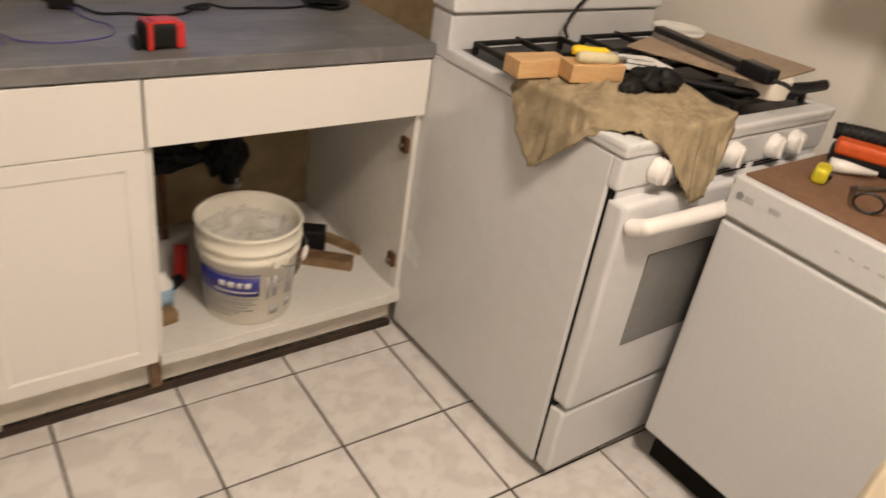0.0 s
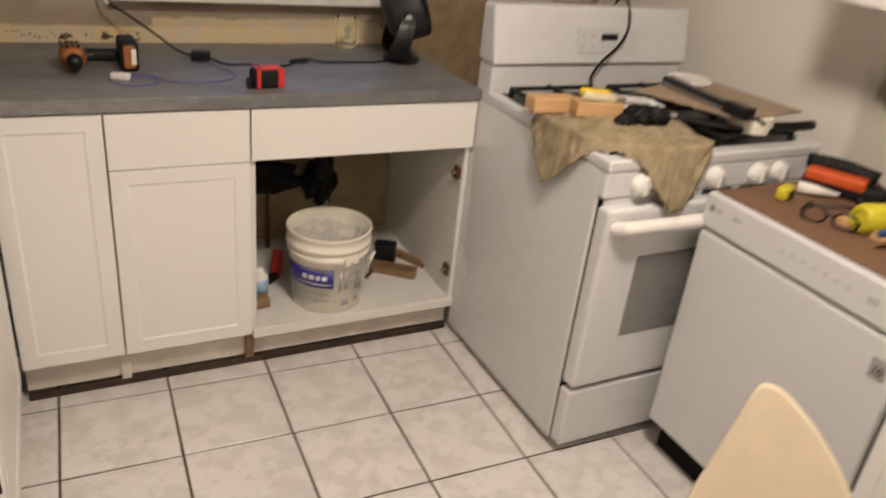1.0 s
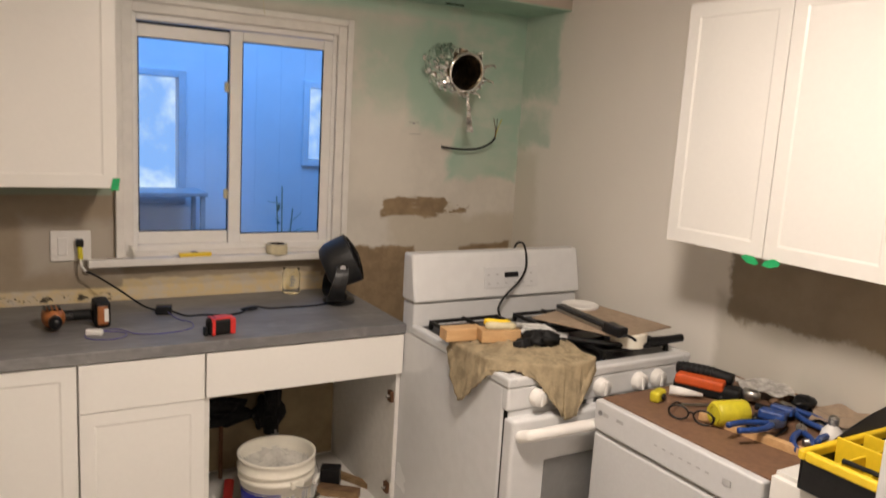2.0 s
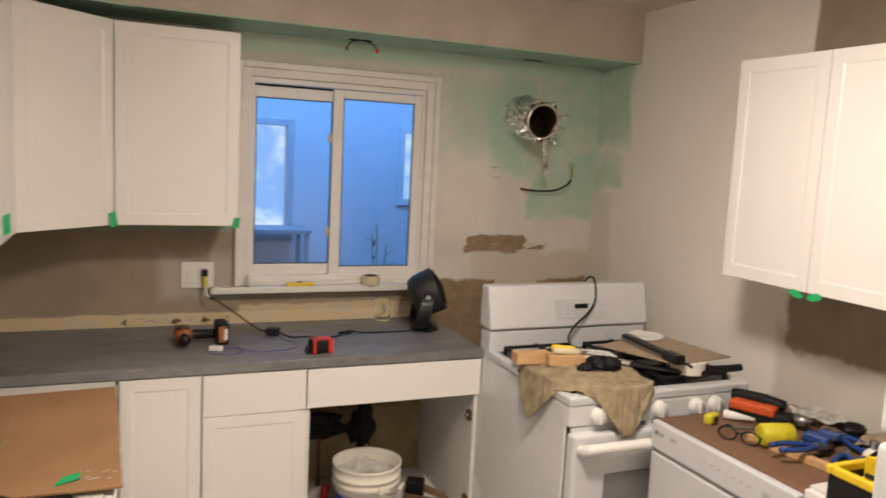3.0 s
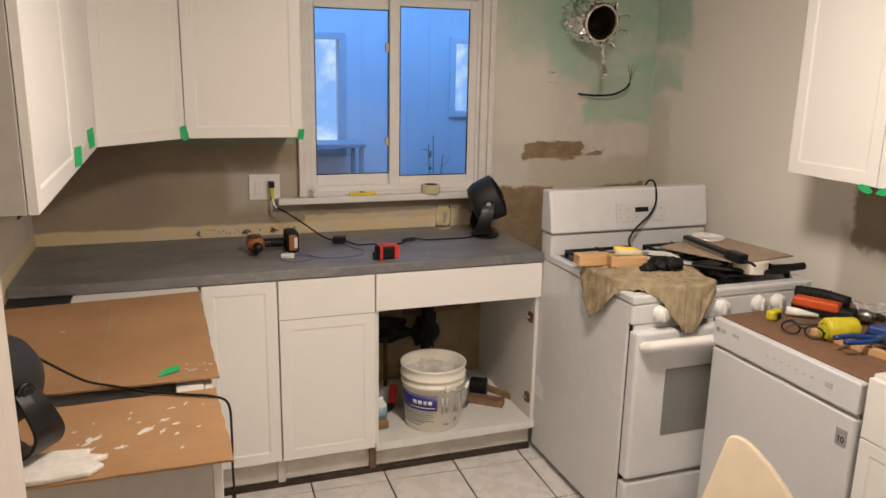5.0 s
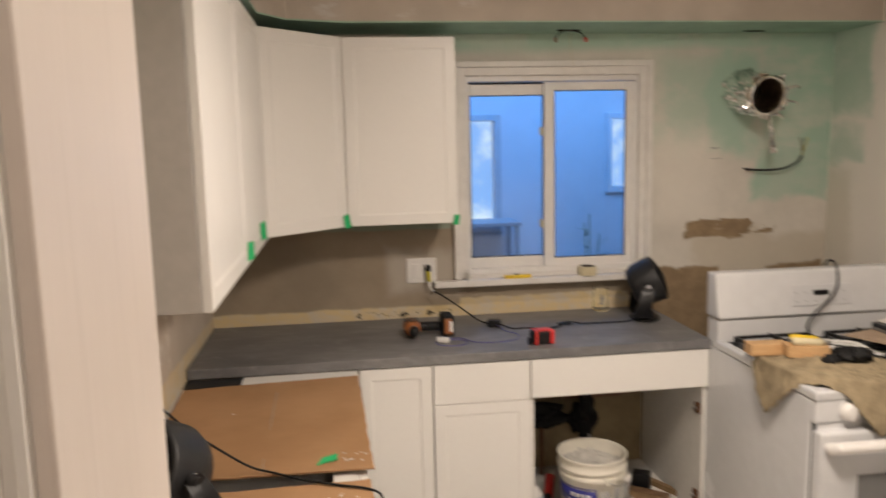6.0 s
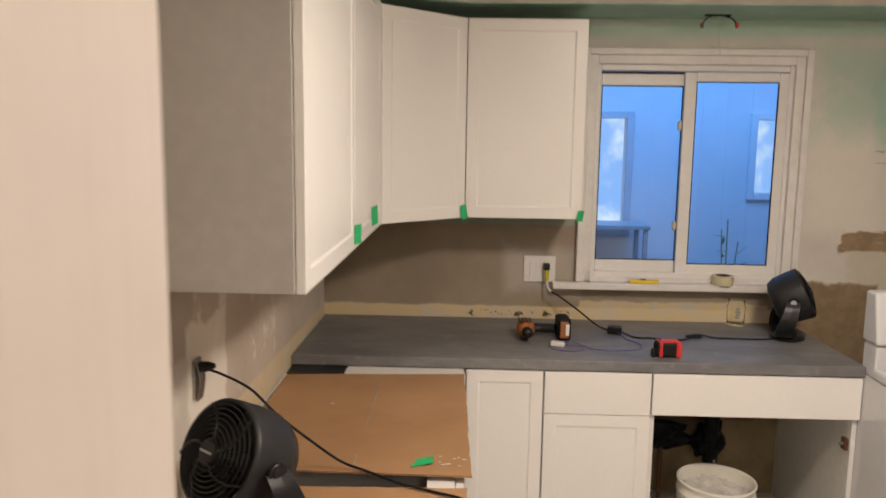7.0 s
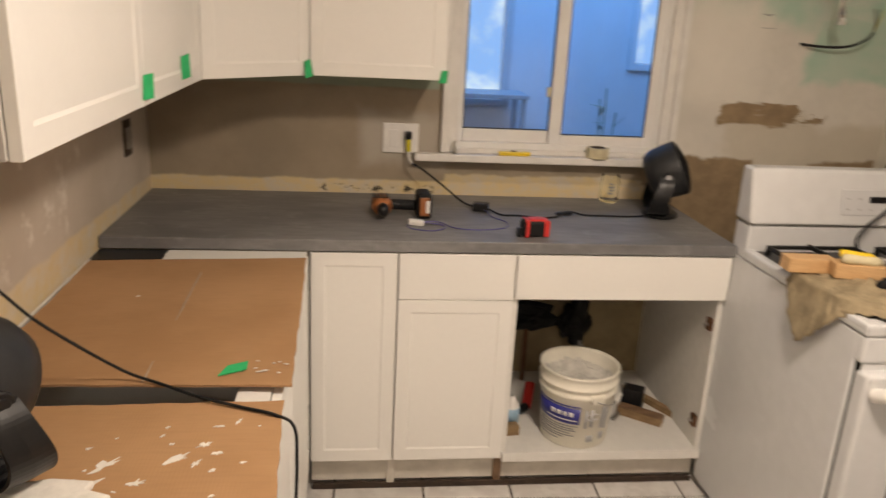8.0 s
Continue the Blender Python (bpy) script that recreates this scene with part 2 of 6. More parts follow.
def counter_material():
    n = Nodes("concrete_grey_laminate")
    a = n.noise(5, 6, 0.62, (0.6, 1.4, 1))
    b = n.noise(34, 5, 0.65, (0.35, 1.6, 1))
    c = n.mix(n.ramp(a, 0.3, 0.72), (0.135, 0.133, 0.135), (0.235, 0.23, 0.23))
    c = n.mix(n.math("MULTIPLY", n.ramp(b, 0.4, 0.7), 0.45), c, (0.11, 0.108, 0.108))
    c = n.mix(n.math("MULTIPLY", n.ramp(n.noise(16, 5, 0.6), 0.56, 0.72), 0.35), c, (0.30, 0.295, 0.29))
    return n.finish(c, 0.46, b, 0.05, 0.001)


def cardboard_material():
    n = Nodes("corrugated_cardboard")
    w = n.add("ShaderNodeTexWave")
    w.inputs["Scale"].default_value, w.inputs["Distortion"].default_value = 48, 0.6
    n.put(n.coord.outputs["Object"], w.inputs["Vector"])
    c = n.mix(n.ramp(n.noise(3, 5, 0.6), 0.3, 0.7), (0.335, 0.185, 0.083), (0.41, 0.237, 0.115))
    c = n.mix(n.math("MULTIPLY", n.ramp(n.noise(70, 3, 0.6, (0.2, 2, 1)), 0.4, 0.7), 0.18), c, (0.26, 0.155, 0.08))
    return n.finish(c, 0.8, w.outputs["Fac"], 0.08, 0.001)


def wood_material(name, a, b, scale=9.0):
    n = Nodes(name)
    g = n.noise(scale, 6, 0.65, (0.25, 3.5, 3.5))
    h = n.noise(scale * 6, 4, 0.6, (0.2, 4, 4))
    c = n.mix(n.ramp(g, 0.3, 0.7), a, b)
    c = n.mix(n.math("MULTIPLY", n.ramp(h, 0.45, 0.7), 0.3), c, shade(a, 0.7))
    return n.finish(c, 0.62, h, 0.15, 0.001)


def jamb_material():
    n = Nodes("brushed_white_gloss_paint")
    g = n.noise(60, 5, 0.65, (1, 1, 0.04))
    c = n.mix(n.ramp(n.noise(3, 4, 0.5), 0.3, 0.7), (0.65, 0.58, 0.52), (0.71, 0.64, 0.58))
    c = n.mix(n.math("MULTIPLY", n.ramp(g, 0.5, 0.75), 0.25), c, (0.50, 0.44, 0.385))
    return n.finish(c, 0.42, g, 0.8, 0.001)


def glass(name, tint=(1, 1, 1), rough=0.0, ior=1.2):
    n = Nodes(name)
    n.shader.inputs["Transmission Weight"].default_value = 1.0
    n.shader.inputs["IOR"].default_value = ior
    smear = n.math("MULTIPLY", n.ramp(n.noise(8, 4, 0.6), 0.5, 0.8), 0.03)
    return n.finish(tint, n.math("ADD", smear, rough))


def foil_material():
    n = Nodes("crumpled_aluminium_foil")
    w = n.noise(15, 3, 0.5, (1.0, 0.35, 1.0))
    c = n.mix(n.ramp(w, 0.35, 0.65), (0.80, 0.80, 0.79), (0.95, 0.95, 0.93))
    return n.finish(c, 0.17, w, 1.0, 0.010, 1.0)


M = {
    "fan_grey": simple("charcoal_fan_housing", (0.020, 0.0205, 0.022), 0.48, 0, 50, 0.2, 0.06, spec=0.4),
    "north": wall_north_material(), "east": wall_east_material(), "west": wall_west_material(),
    "beige": plain_wall("hall_plaster", (0.56, 0.50, 0.43)), "ceiling": plain_wall("ceiling_paint", (0.66, 0.62, 0.56), 0.85),
    "soffit": soffit_material(), "tile": tile_material(), "counter": counter_material(), "card": cardboard_material(),
    "jamb": jamb_material(), "glass": glass("window_glass"), "jar_glass": glass("clear_jar_glass", (0.97, 0.98, 0.97), 0.0, 1.06),
    "grout": simple("dark_grout", (0.070, 0.052, 0.040), 0.9, 0, 60, 0.3, 0.4),
    "cab": simple("white_cabinet_paint", (0.765, 0.75, 0.715), 0.36, 0, 60, 0.012, 0.012),
    "melamine": simple("white_melamine", (0.70, 0.685, 0.65), 0.42, 0, 30, 0.05, 0.02),
    # grey standing in for shade on white parts; also the refrigerator's grey seal
    "shade_seal_grey": simple("grey_shade_and_seal", (0.45, 0.43, 0.40), 0.5, 0, 30, 0.05, 0.03),
    "plinth": simple("scuffed_plinth_board", (0.64, 0.60, 0.53), 0.6, 0, 16, 0.12, 0.1, wear=0.25),
    "rawwood": wood_material("raw_brown_wood", (0.13, 0.075, 0.04), (0.24, 0.145, 0.08)),
    "old_pine": wood_material("weathered_pine", (0.20, 0.125, 0.06), (0.30, 0.20, 0.10)),
    "pine": wood_material("planed_pine", (0.52, 0.31, 0.14), (0.62, 0.40, 0.20)),
    "enamel": simple("white_stove_enamel", (0.64, 0.645, 0.65), 0.24, 0, 20, 0.03, 0.015),
    "steel_white": simple("white_appliance_steel", (0.585, 0.59, 0.60), 0.33, 0, 90, 0.03, 0.05),
    "knob": simple("white_plastic", (0.78, 0.76, 0.73), 0.3, 0, 30, 0.03, 0.02),
    "oven_glass": simple("grey_oven_glass", (0.20, 0.20, 0.195), 0.12, 0, 30, 0.08, 0.0),
    "iron": simple("black_cast_iron", (0.012, 0.0115, 0.011), 0.55, 0, 60, 0.3, 0.3, spec=0.3),
    "black": simple("black_plastic", (0.009, 0.009, 0.010), 0.36, 0, 60, 0.3, 0.06, spec=0.35),
    "black_rough": simple("matt_black_rubber", (0.010, 0.010, 0.0105), 0.6, 0, 60, 0.3, 0.1, spec=0.25),
    "gap": simple("dark_gap", (0.010, 0.009, 0.008), 0.9, spec=0.15),
    "rag": simple("dirty_khaki_cloth", (0.335, 0.27, 0.172), 0.95, 0, 22, 0.3, 0.6, wear=0.22, spec=0.15),
    "mark_light": simple("faint_grey_print", (0.42, 0.42, 0.43), 0.45),
    "dark_brown": simple("matt_dark_brown", (0.045, 0.028, 0.018), 0.85, 0, 30, 0.4, 0.3),
    "badge": simple("grey_badge_foil", (0.34, 0.34, 0.345), 0.35, 0.3),
    "orange": simple("orange_plastic", (0.60, 0.095, 0.02), 0.4, 0, 40, 0.15, 0.05),
    "rust": simple("worn_orange_housing", (0.34, 0.12, 0.035), 0.5, 0, 35, 0.3, 0.15, wear=0.5),
    "red": simple("red_plastic", (0.62, 0.035, 0.03), 0.35, 0, 40, 0.12, 0.05),
    "yellow": simple("yellow_plastic", (0.80, 0.56, 0.02), 0.4, 0, 40, 0.1, 0.05, wear=0.2),
    "lime": simple("bright_yellow_plastic", (0.60, 0.52, 0.025), 0.45, 0, 40, 0.15, 0.1, wear=0.25),
    "blue": simple("blue_plastic", (0.016, 0.055, 0.23), 0.45, 0, 40, 0.2, 0.1),
    "purple": simple("blue_violet_cable", (0.10, 0.09, 0.30), 0.45),
    "tape": simple("green_painters_tape", (0.02, 0.42, 0.14), 0.7, 0, 50, 0.15, 0.15),
    "masking": simple("tan_masking_tape", (0.62, 0.55, 0.36), 0.7, 0, 50, 0.1, 0.1),
    "foil": foil_material(),
    "metal": simple("dull_steel", (0.45, 0.44, 0.42), 0.35, 1.0, 60, 0.2, 0.1),
    "copper": simple("aged_copper_pipe", (0.20, 0.10, 0.055), 0.45, 0.7, 30, 0.3, 0.1),
    "duct_in": simple("duct_liner", (0.72, 0.60, 0.44), 0.30, 1.0, 40, 0.3, 0.2),
    "hardboard": simple("brown_hardboard", (0.18, 0.098, 0.056), 0.6, 0, 60, 0.15, 0.15),
    "tan_board": simple("tan_board", (0.36, 0.27, 0.19), 0.7, 0, 40, 0.15, 0.15),
    "bucket": simple("milky_white_bucket_plastic", (0.80, 0.765, 0.665), 0.42, 0, 16, 0.06, 0.03),
    "plaster": simple("dried_plaster", (0.72, 0.69, 0.64), 0.85, 0, 50, 0.1, 0.5),
    "label_blue": simple("blue_label_print", (0.028, 0.03, 0.24), 0.4),
    "print": simple("dark_grey_print", (0.22, 0.22, 0.23), 0.5),
    "paper": simple("white_label", (0.72, 0.71, 0.69), 0.55),
    "cream": simple("cream_moulded_plastic", (0.62, 0.535, 0.40), 0.40, 0, 20, 0.04, 0.02),
    "vinyl": simple("white_vinyl_frame", (0.76, 0.745, 0.72), 0.38, 0, 30, 0.03, 0.02),
    "trim": simple("white_trim_paint", (0.74, 0.715, 0.675), 0.45, 0, 18, 0.06, 0.06),
    "porch": simple("pale_porch_panel", (0.72, 0.75, 0.79), 0.7, 0, 6, 0.03, 0.03),
    "porch_trim": simple("grey_blue_porch_trim", (0.58, 0.60, 0.63), 0.7, 0, 6, 0.1, 0.05),
    "porch_table": simple("pale_grey_table", (0.42, 0.44, 0.47), 0.5, 0, 10, 0.1, 0.05),
    "porch_dark": simple("grey_porch_shelf", (0.16, 0.17, 0.19), 0.6),
    "leaf": simple("green_leaf", (0.26, 0.36, 0.28), 0.5),
    "bottle": simple("pale_blue_bottle", (0.30, 0.46, 0.60), 0.3),
    "drywall_in": simple("yellowed_drywall", (0.30, 0.235, 0.135), 0.85, 0, 12, 0.2, 0.2, wear=0.25),
}

# ---- mesh helpers ----


def empty_at(name, m, label="", category="", group="", kind=""):
    ob = new(name)
    ob.empty_display_size = 0.05
    ob.matrix_world = m
    return tagged(ob, label, category, group, kind)


def part(name, bm, material, parent=None, label="", smooth=False, m=None):
    """Links a bmesh as one mesh object under a thing or part."""
    me = bpy.data.meshes.new(name)
    if smooth:
        for f in bm.faces:
            f.smooth = True
    bm.to_mesh(me)
    bm.free()
    for mm in (material if isinstance(material, (list, tuple)) else [material]):
        me.materials.append(mm)
    ob = new(name, me)
    if parent is not None:
        ob.parent = parent
    if m is not None:
        ob.matrix_basis = m
    if label:
        ob["label"] = label
    return ob


def thing(name, bm, material, label, category, kind="", group="", m=None, smooth=False):
    return tagged(part(name, bm, material, None, "", smooth, m), label, category, group, kind)


def add_box(bm, x0, x1, y0, y1, z0, z1, bevel=0.0, segs=2, m=None):
    made = bmesh.ops.create_cube(bm, size=1.0)["verts"]
    t = Matrix.Translation(((x0 + x1) / 2, (y0 + y1) / 2, (z0 + z1) / 2)) @ Matrix.Diagonal((abs(x1 - x0), abs(y1 - y0), abs(z1 - z0), 1))
    bmesh.ops.transform(bm, matrix=t, verts=made)
    if bevel:
        edges = list({e for v in made for e in v.link_edges})
        out = bmesh.ops.bevel(bm, geom=edges, offset=bevel, segments=segs, affect="EDGES", profile=0.5)
        made = list({v for f in out["faces"] for v in f.verts} | {v for v in made if v.is_valid})
    if m is not None:
        bmesh.ops.transform(bm, matrix=m, verts=made)
    return bm


def box(*a, **k):
    return add_box(bmesh.new(), *a, **k)


def lathe(profile, segs=32, m=None, bm=None):
    """A solid of revolution round z from (radius, height) pairs."""
    bm = bm or bmesh.new()
    rings, made = [], []
    for r, z in profile:
        if r < 1e-5:
            rings.append([bm.verts.new((0, 0, z))])
        else:
            rings.append([bm.verts.new((r * math.cos(a), r * math.sin(a), z)) for a in (2 * math.pi * i / segs for i in range(segs))])
        made += rings[-1]
    for a, b in zip(rings, rings[1:]):
        for i in range(segs):
            j = (i + 1) % segs
            if len(a) == 1 and len(b) == 1:
                continue
            if len(a) == 1:
                bm.faces.new((a[0], b[j], b[i]))
            elif len(b) == 1:
                bm.faces.new((a[i], a[j], b[0]))
            else:
                bm.faces.new((a[i], a[j], b[j], b[i]))
    bmesh.ops.recalc_face_normals(bm, faces=bm.faces[:])
    if m is not None:
        bmesh.ops.transform(bm, matrix=m, verts=made)
    return bm


def cyl(r, h, segs=24, bevel=0.0, m=None, bm=None):
    b = bevel
    prof = [(0, 0), (r - b, 0), (r, b), (r, h - b), (r - b, h), (0, h)] if b else [(0, 0), (r, 0), (r, h), (0, h)]
    return lathe(prof, segs, m, bm)


def smooth_line(points, steps=8):
    """A Catmull-Rom line through the points."""
    ps = [Vector(p) for p in points]
    ps = [ps[0] * 2 - ps[1]] + ps + [ps[-1] * 2 - ps[-2]]
    out = []
    for i in range(1, len(ps) - 2):
        a, b, c, d = ps[i - 1:i + 3]
        for k in range(steps):
            t = k / steps
            out.append(0.5 * (2 * b + (c - a) * t + (2 * a - 5 * b + 4 * c - d) * t * t + (3 * b - a - 3 * c + d) * t ** 3))
    out.append(ps[-2])
    return out


def tube(points, r, segs=8, steps=8, bm=None, taper=None):
    """A round bar swept along a smooth line."""
    bm = bm or bmesh.new()
    line = smooth_line(points, steps) if len(points) > 2 else [Vector(p) for p in points]
    up, rings = Vector((0, 0, 1)), []
    for i, p in enumerate(line):
        d = (line[min(i + 1, len(line) - 1)] - line[max(i - 1, 0)]).normalized()
        u = d.cross(up)
        u = u.normalized() if u.length > 1e-4 else d.orthogonal().normalized()
        up = u.cross(d)
        rr = r if taper is None else r + (taper - r) * i / (len(line) - 1)
        rings.append([bm.verts.new(p + rr * (math.cos(a) * u + math.sin(a) * up)) for a in (2 * math.pi * k / segs for k in range(segs))])
    for a, b in zip(rings, rings[1:]):
        for i in range(segs):
            j = (i + 1) % segs
            bm.faces.new((a[i], a[j], b[j], b[i]))
    bm.faces.new(rings[0][::-1])
    bm.faces.new(rings[-1])
    bmesh.ops.recalc_face_normals(bm, faces=bm.faces[:])
    return bm


def plate(outline, z0, z1, m=None, bevel=0.0, bm=None):
    """A flat piece of the given outline (x, y) and thickness."""
    bm = bm or bmesh.new()
    lo = [bm.verts.new((x, y, z0)) for x, y in outline]
    hi = [bm.verts.new((x, y, z1)) for x, y in outline]
    n = len(outline)
    bm.faces.new(lo[::-1])
    bm.faces.new(hi)
    for i in range(n):
        j = (i + 1) % n
        bm.faces.new((lo[i], lo[j], hi[j], hi[i]))
    bmesh.ops.recalc_face_normals(bm, faces=bm.faces[:])
    made = lo + hi
    if bevel:
        edges = [e for e in bm.edges if e.verts[0] in made]
        out = bmesh.ops.bevel(bm, geom=edges, offset=bevel, segments=2, affect="EDGES", profile=0.5)
        made = list({v for f in out["faces"] for v in f.verts} | {v for v in made if v.is_valid})
    if m is not None:
        bmesh.ops.transform(bm, matrix=m, verts=made)
    return bm


def shaker(x0, x1, z0, z1, y, rail=0.058, t=0.019, recess=0.0032):
    """A shaker door: a slab with a sunk middle, its front at y facing -y."""
    bm = box(x0, x1, y, y + t, z0, z1)
    face = min(bm.faces, key=lambda f: f.calc_center_median().y)
    bmesh.ops.inset_region(bm, faces=[face], thickness=rail, depth=0.0)
    out = bmesh.ops.inset_region(bm, faces=[face], thickness=0.009, depth=-recess)
    edges = [e for e in bm.edges if e.calc_length() > 0.02 and any(abs(f.normal.y) < 0.5 for f in e.link_faces)
             and all(abs(v.co.x - x0) < 1e-4 or abs(v.co.x - x1) < 1e-4 for v in e.verts)]
    bmesh.ops.bevel(bm, geom=edges, offset=0.0016, segments=2, affect="EDGES", profile=0.5)
    return bm


def slab_front(x0, x1, z0, z1, y, t=0.019):
    return box(x0, x1, y, y + t, z0, z1, bevel=0.0018)


# ---- the room ----
XE, YN, ZC = 2.89, 2.44, 2.40
YS0, YS1 = -0.535, -0.315
DX0, DX1 = 0.431, 1.52

floor = thing("floor", box(-0.1, 3.0, -3.2, 2.55, -0.12, -0.004), M["grout"], "dark grout bed of a tiled kitchen floor", "floor", "structure")
thing("ceiling", box(-0.1, 3.0, -3.2, 2.55, ZC, ZC + 0.1), M["ceiling"], "plain off-white painted ceiling", "ceiling", "structure")

# north wall with the window opening
WX0, WX1, WZ0, WZ1 = 1.125, 1.945, 1.095, 1.988
bm = box(-0.12, WX0, YN, YN + 0.14, 0, ZC)
add_box(bm, WX1, XE + 0.12, YN, YN + 0.14, 0, ZC)
add_box(bm, WX0, WX1, YN, YN + 0.14, 0, WZ0)
add_box(bm, WX0, WX1, YN, YN + 0.14, WZ1, ZC)
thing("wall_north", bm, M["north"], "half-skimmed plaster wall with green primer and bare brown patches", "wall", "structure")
thing("wall_east", box(XE, XE + 0.12, -3.2, YN, 0, ZC), M["east"], "unpainted skimmed wall with old taupe paint left", "wall", "structure")
thing("wall_west", box(-0.12, 0, YS1, YN, 0, ZC), M["west"], "patched drywall with plaster swirls and yellow glue strip", "wall", "structure")
bm = box(-0.12, DX0 - 0.02, YS0, YS1, 0, ZC)
add_box(bm, DX1 + 0.02, XE, YS0, YS1, 0, ZC)
add_box(bm, DX0 - 0.02, DX1 + 0.02, YS0, YS1, 2.08, ZC)
thing("wall_south", bm, M["beige"], "beige plaster wall round the doorway", "wall", "structure")
thing("wall_hall_west", box(-0.12, 0.0, -3.2, YS0, 0, ZC), M["beige"], "beige plaster hallway wall", "wall", "structure")
thing("wall_hall_south", box(-0.12, XE, -3.3, -3.2, 0, ZC), M["beige"], "beige plaster hallway end wall", "wall", "structure")

# soffit over the cabinets, cut across the corner
bm = plate([(0, YS1), (0.31, YS1), (0.31, 1.90), (0.40, 2.05), (0.62, 2.115), (XE, 2.115), (XE, YN), (0, YN)], 2.165, ZC)
thing("soffit", bm, M["soffit"], "boxed soffit in taupe plaster with a green underside", "soffit", "structure")

# door frame
frame_ob = empty_at("door_frame", pose(0, 0, 0), "white gloss painted wooden door frame with moulded casing", "door frame", "", "structure")
part("jamb", box(DX0 - 0.02, DX0, YS0, YS1, 0, 2.06, bevel=0.002), M["jamb"], frame_ob)
part("jamb", box(DX1, DX1 + 0.02, YS0, YS1, 0, 2.06, bevel=0.002), M["jamb"], frame_ob)
part("head", box(DX0 - 0.02, DX1 + 0.02, YS0, YS1, 2.06, 2.08), M["jamb"], frame_ob)


def casing(x, side, z1):
    """A moulded casing strip on the hall side; side is the way it runs from the jamb."""
    prof = [(0.006, 0.0), (0.006, 0.010), (0.010, 0.014), (0.016, 0.014), (0.019, 0.009), (0.023, 0.009), (0.028, 0.016), (0.055, 0.019), (0.062, 0.024), (0.070, 0.024), (0.070, 0.0)]
    bm = plate([(x + side * a, YS0 - b) for a, b in prof], 0, z1)
    return bm


part("casing", casing(DX0 - 0.004, -1, 2.12), M["trim"], frame_ob)
part("casing", casing(DX1 + 0.004, 1, 2.12), M["trim"], frame_ob)
part("casing", box(DX0 - 0.075, DX1 + 0.075, YS0 - 0.02, YS0, 2.07, 2.14, bevel=0.004), M["trim"], frame_ob)

# ---- window ----
win = empty_at("window_1", pose(0, 0, 0), "white vinyl sliding window with painted wooden casing", "window", "", "structure")


def ring(x0, x1, z0, z1, w, y0, y1, bevel=0.003):
    bm = box(x0, x0 + w, y0, y1, z0, z1, bevel=bevel)
    add_box(bm, x1 - w, x1, y0, y1, z0, z1, bevel=bevel)
    add_box(bm, x0 + w, x1 - w, y0 + 0.001, y1, z0, z0 + w, bevel=bevel)
    add_box(bm, x0 + w, x1 - w, y0 + 0.001, y1, z1 - w, z1, bevel=bevel)
    return bm


def moulding(name, x0, x1, z0, z1, steps):
    """A mitred picture-frame casing on three sides; steps are (inset, depth) from the outer edge."""
    for i, (inset, y0) in enumerate(steps):
        last = steps[i + 1][0] if i + 1 < len(steps) else 0.062
        w = last - inset
        a, b, t = x0 + inset, x1 - inset, z1 - inset
        part(name, box(a, a + w, y0, YN, z0, t, bevel=0.0025), M["trim"], win)
        part(name, box(b - w, b, y0, YN, z0, t, bevel=0.0025), M["trim"], win)
        part(name, box(a + w, b - w, y0 + 0.0008, YN, t - w, t, bevel=0.0025), M["trim"], win)


moulding("casing", 1.074, 1.994, 1.085, 2.046, [(0.0, 2.404), (0.026, 2.418)])
part("apron_board", box(1.085, 1.99, 2.422, YN, 1.083, 1.100), M["trim"], win)
part("window_frame", ring(WX0 + 0.002, WX1 - 0.002, WZ0 + 0.002, WZ1 - 0.002, 0.026, YN + 0.0, YN + 0.09), M["vinyl"], win)
part("track", box(1.156, 1.50, 2.468, 2.473, 1.950, 1.9575), M["gap"], win, "dark sliding track")


def sash(x0, x1, z0, z1, left, right, low, high, y0):
    """A sliding sash with its own stile and rail widths, its pane and dark gasket."""
    bm = box(x0, x0 + left, y0, y0 + 0.022, z0, z1, bevel=0.003)
    add_box(bm, x1 - right, x1, y0, y0 + 0.022, z0, z1, bevel=0.003)
    add_box(bm, x0 + left, x1 - right, y0 + 0.001, y0 + 0.022, z0, z0 + low, bevel=0.003)
    add_box(bm, x0 + left, x1 - right, y0 + 0.001, y0 + 0.022, z1 - high, z1, bevel=0.003)
    s = part("sash", bm, M["vinyl"], win)
    gx0, gx1, gz0, gz1 = x0 + left, x1 - right, z0 + low, z1 - high
    pane = part("pane", box(gx0, gx1, y0 + 0.010, y0 + 0.014, gz0, gz1), M["glass"], s)
    pane.visible_shadow = False
    part("gasket", ring(gx0 - 0.001, gx1 + 0.001, gz0 - 0.001, gz1 + 0.001, 0.005, y0 + 0.004, y0 + 0.009, 0), M["black_rough"], s)


sash(1.140, 1.535, 1.118, 1.952, 0.022, 0.035, 0.052, 0.050, 2.474)
sash(1.497, 1.924, 1.120, 1.957, 0.048, 0.043, 0.039, 0.038, 2.448)
for z in (1.32, 1.74):
    part("latch", box(1.480, 1.4965, 2.458, 2.473, z - 0.020, z + 0.020, bevel=0.006, segs=3), M["masking"], win, "yellowed plastic latch")
part("window_sill", box(0.975, 1.995, 2.372, 2.418, 1.055, 1.083, bevel=0.004), M["trim"], win)
part("window_sill", box(1.085, 1.99, 2.418, 2.45, 1.056, 1.082), M["trim"], win)

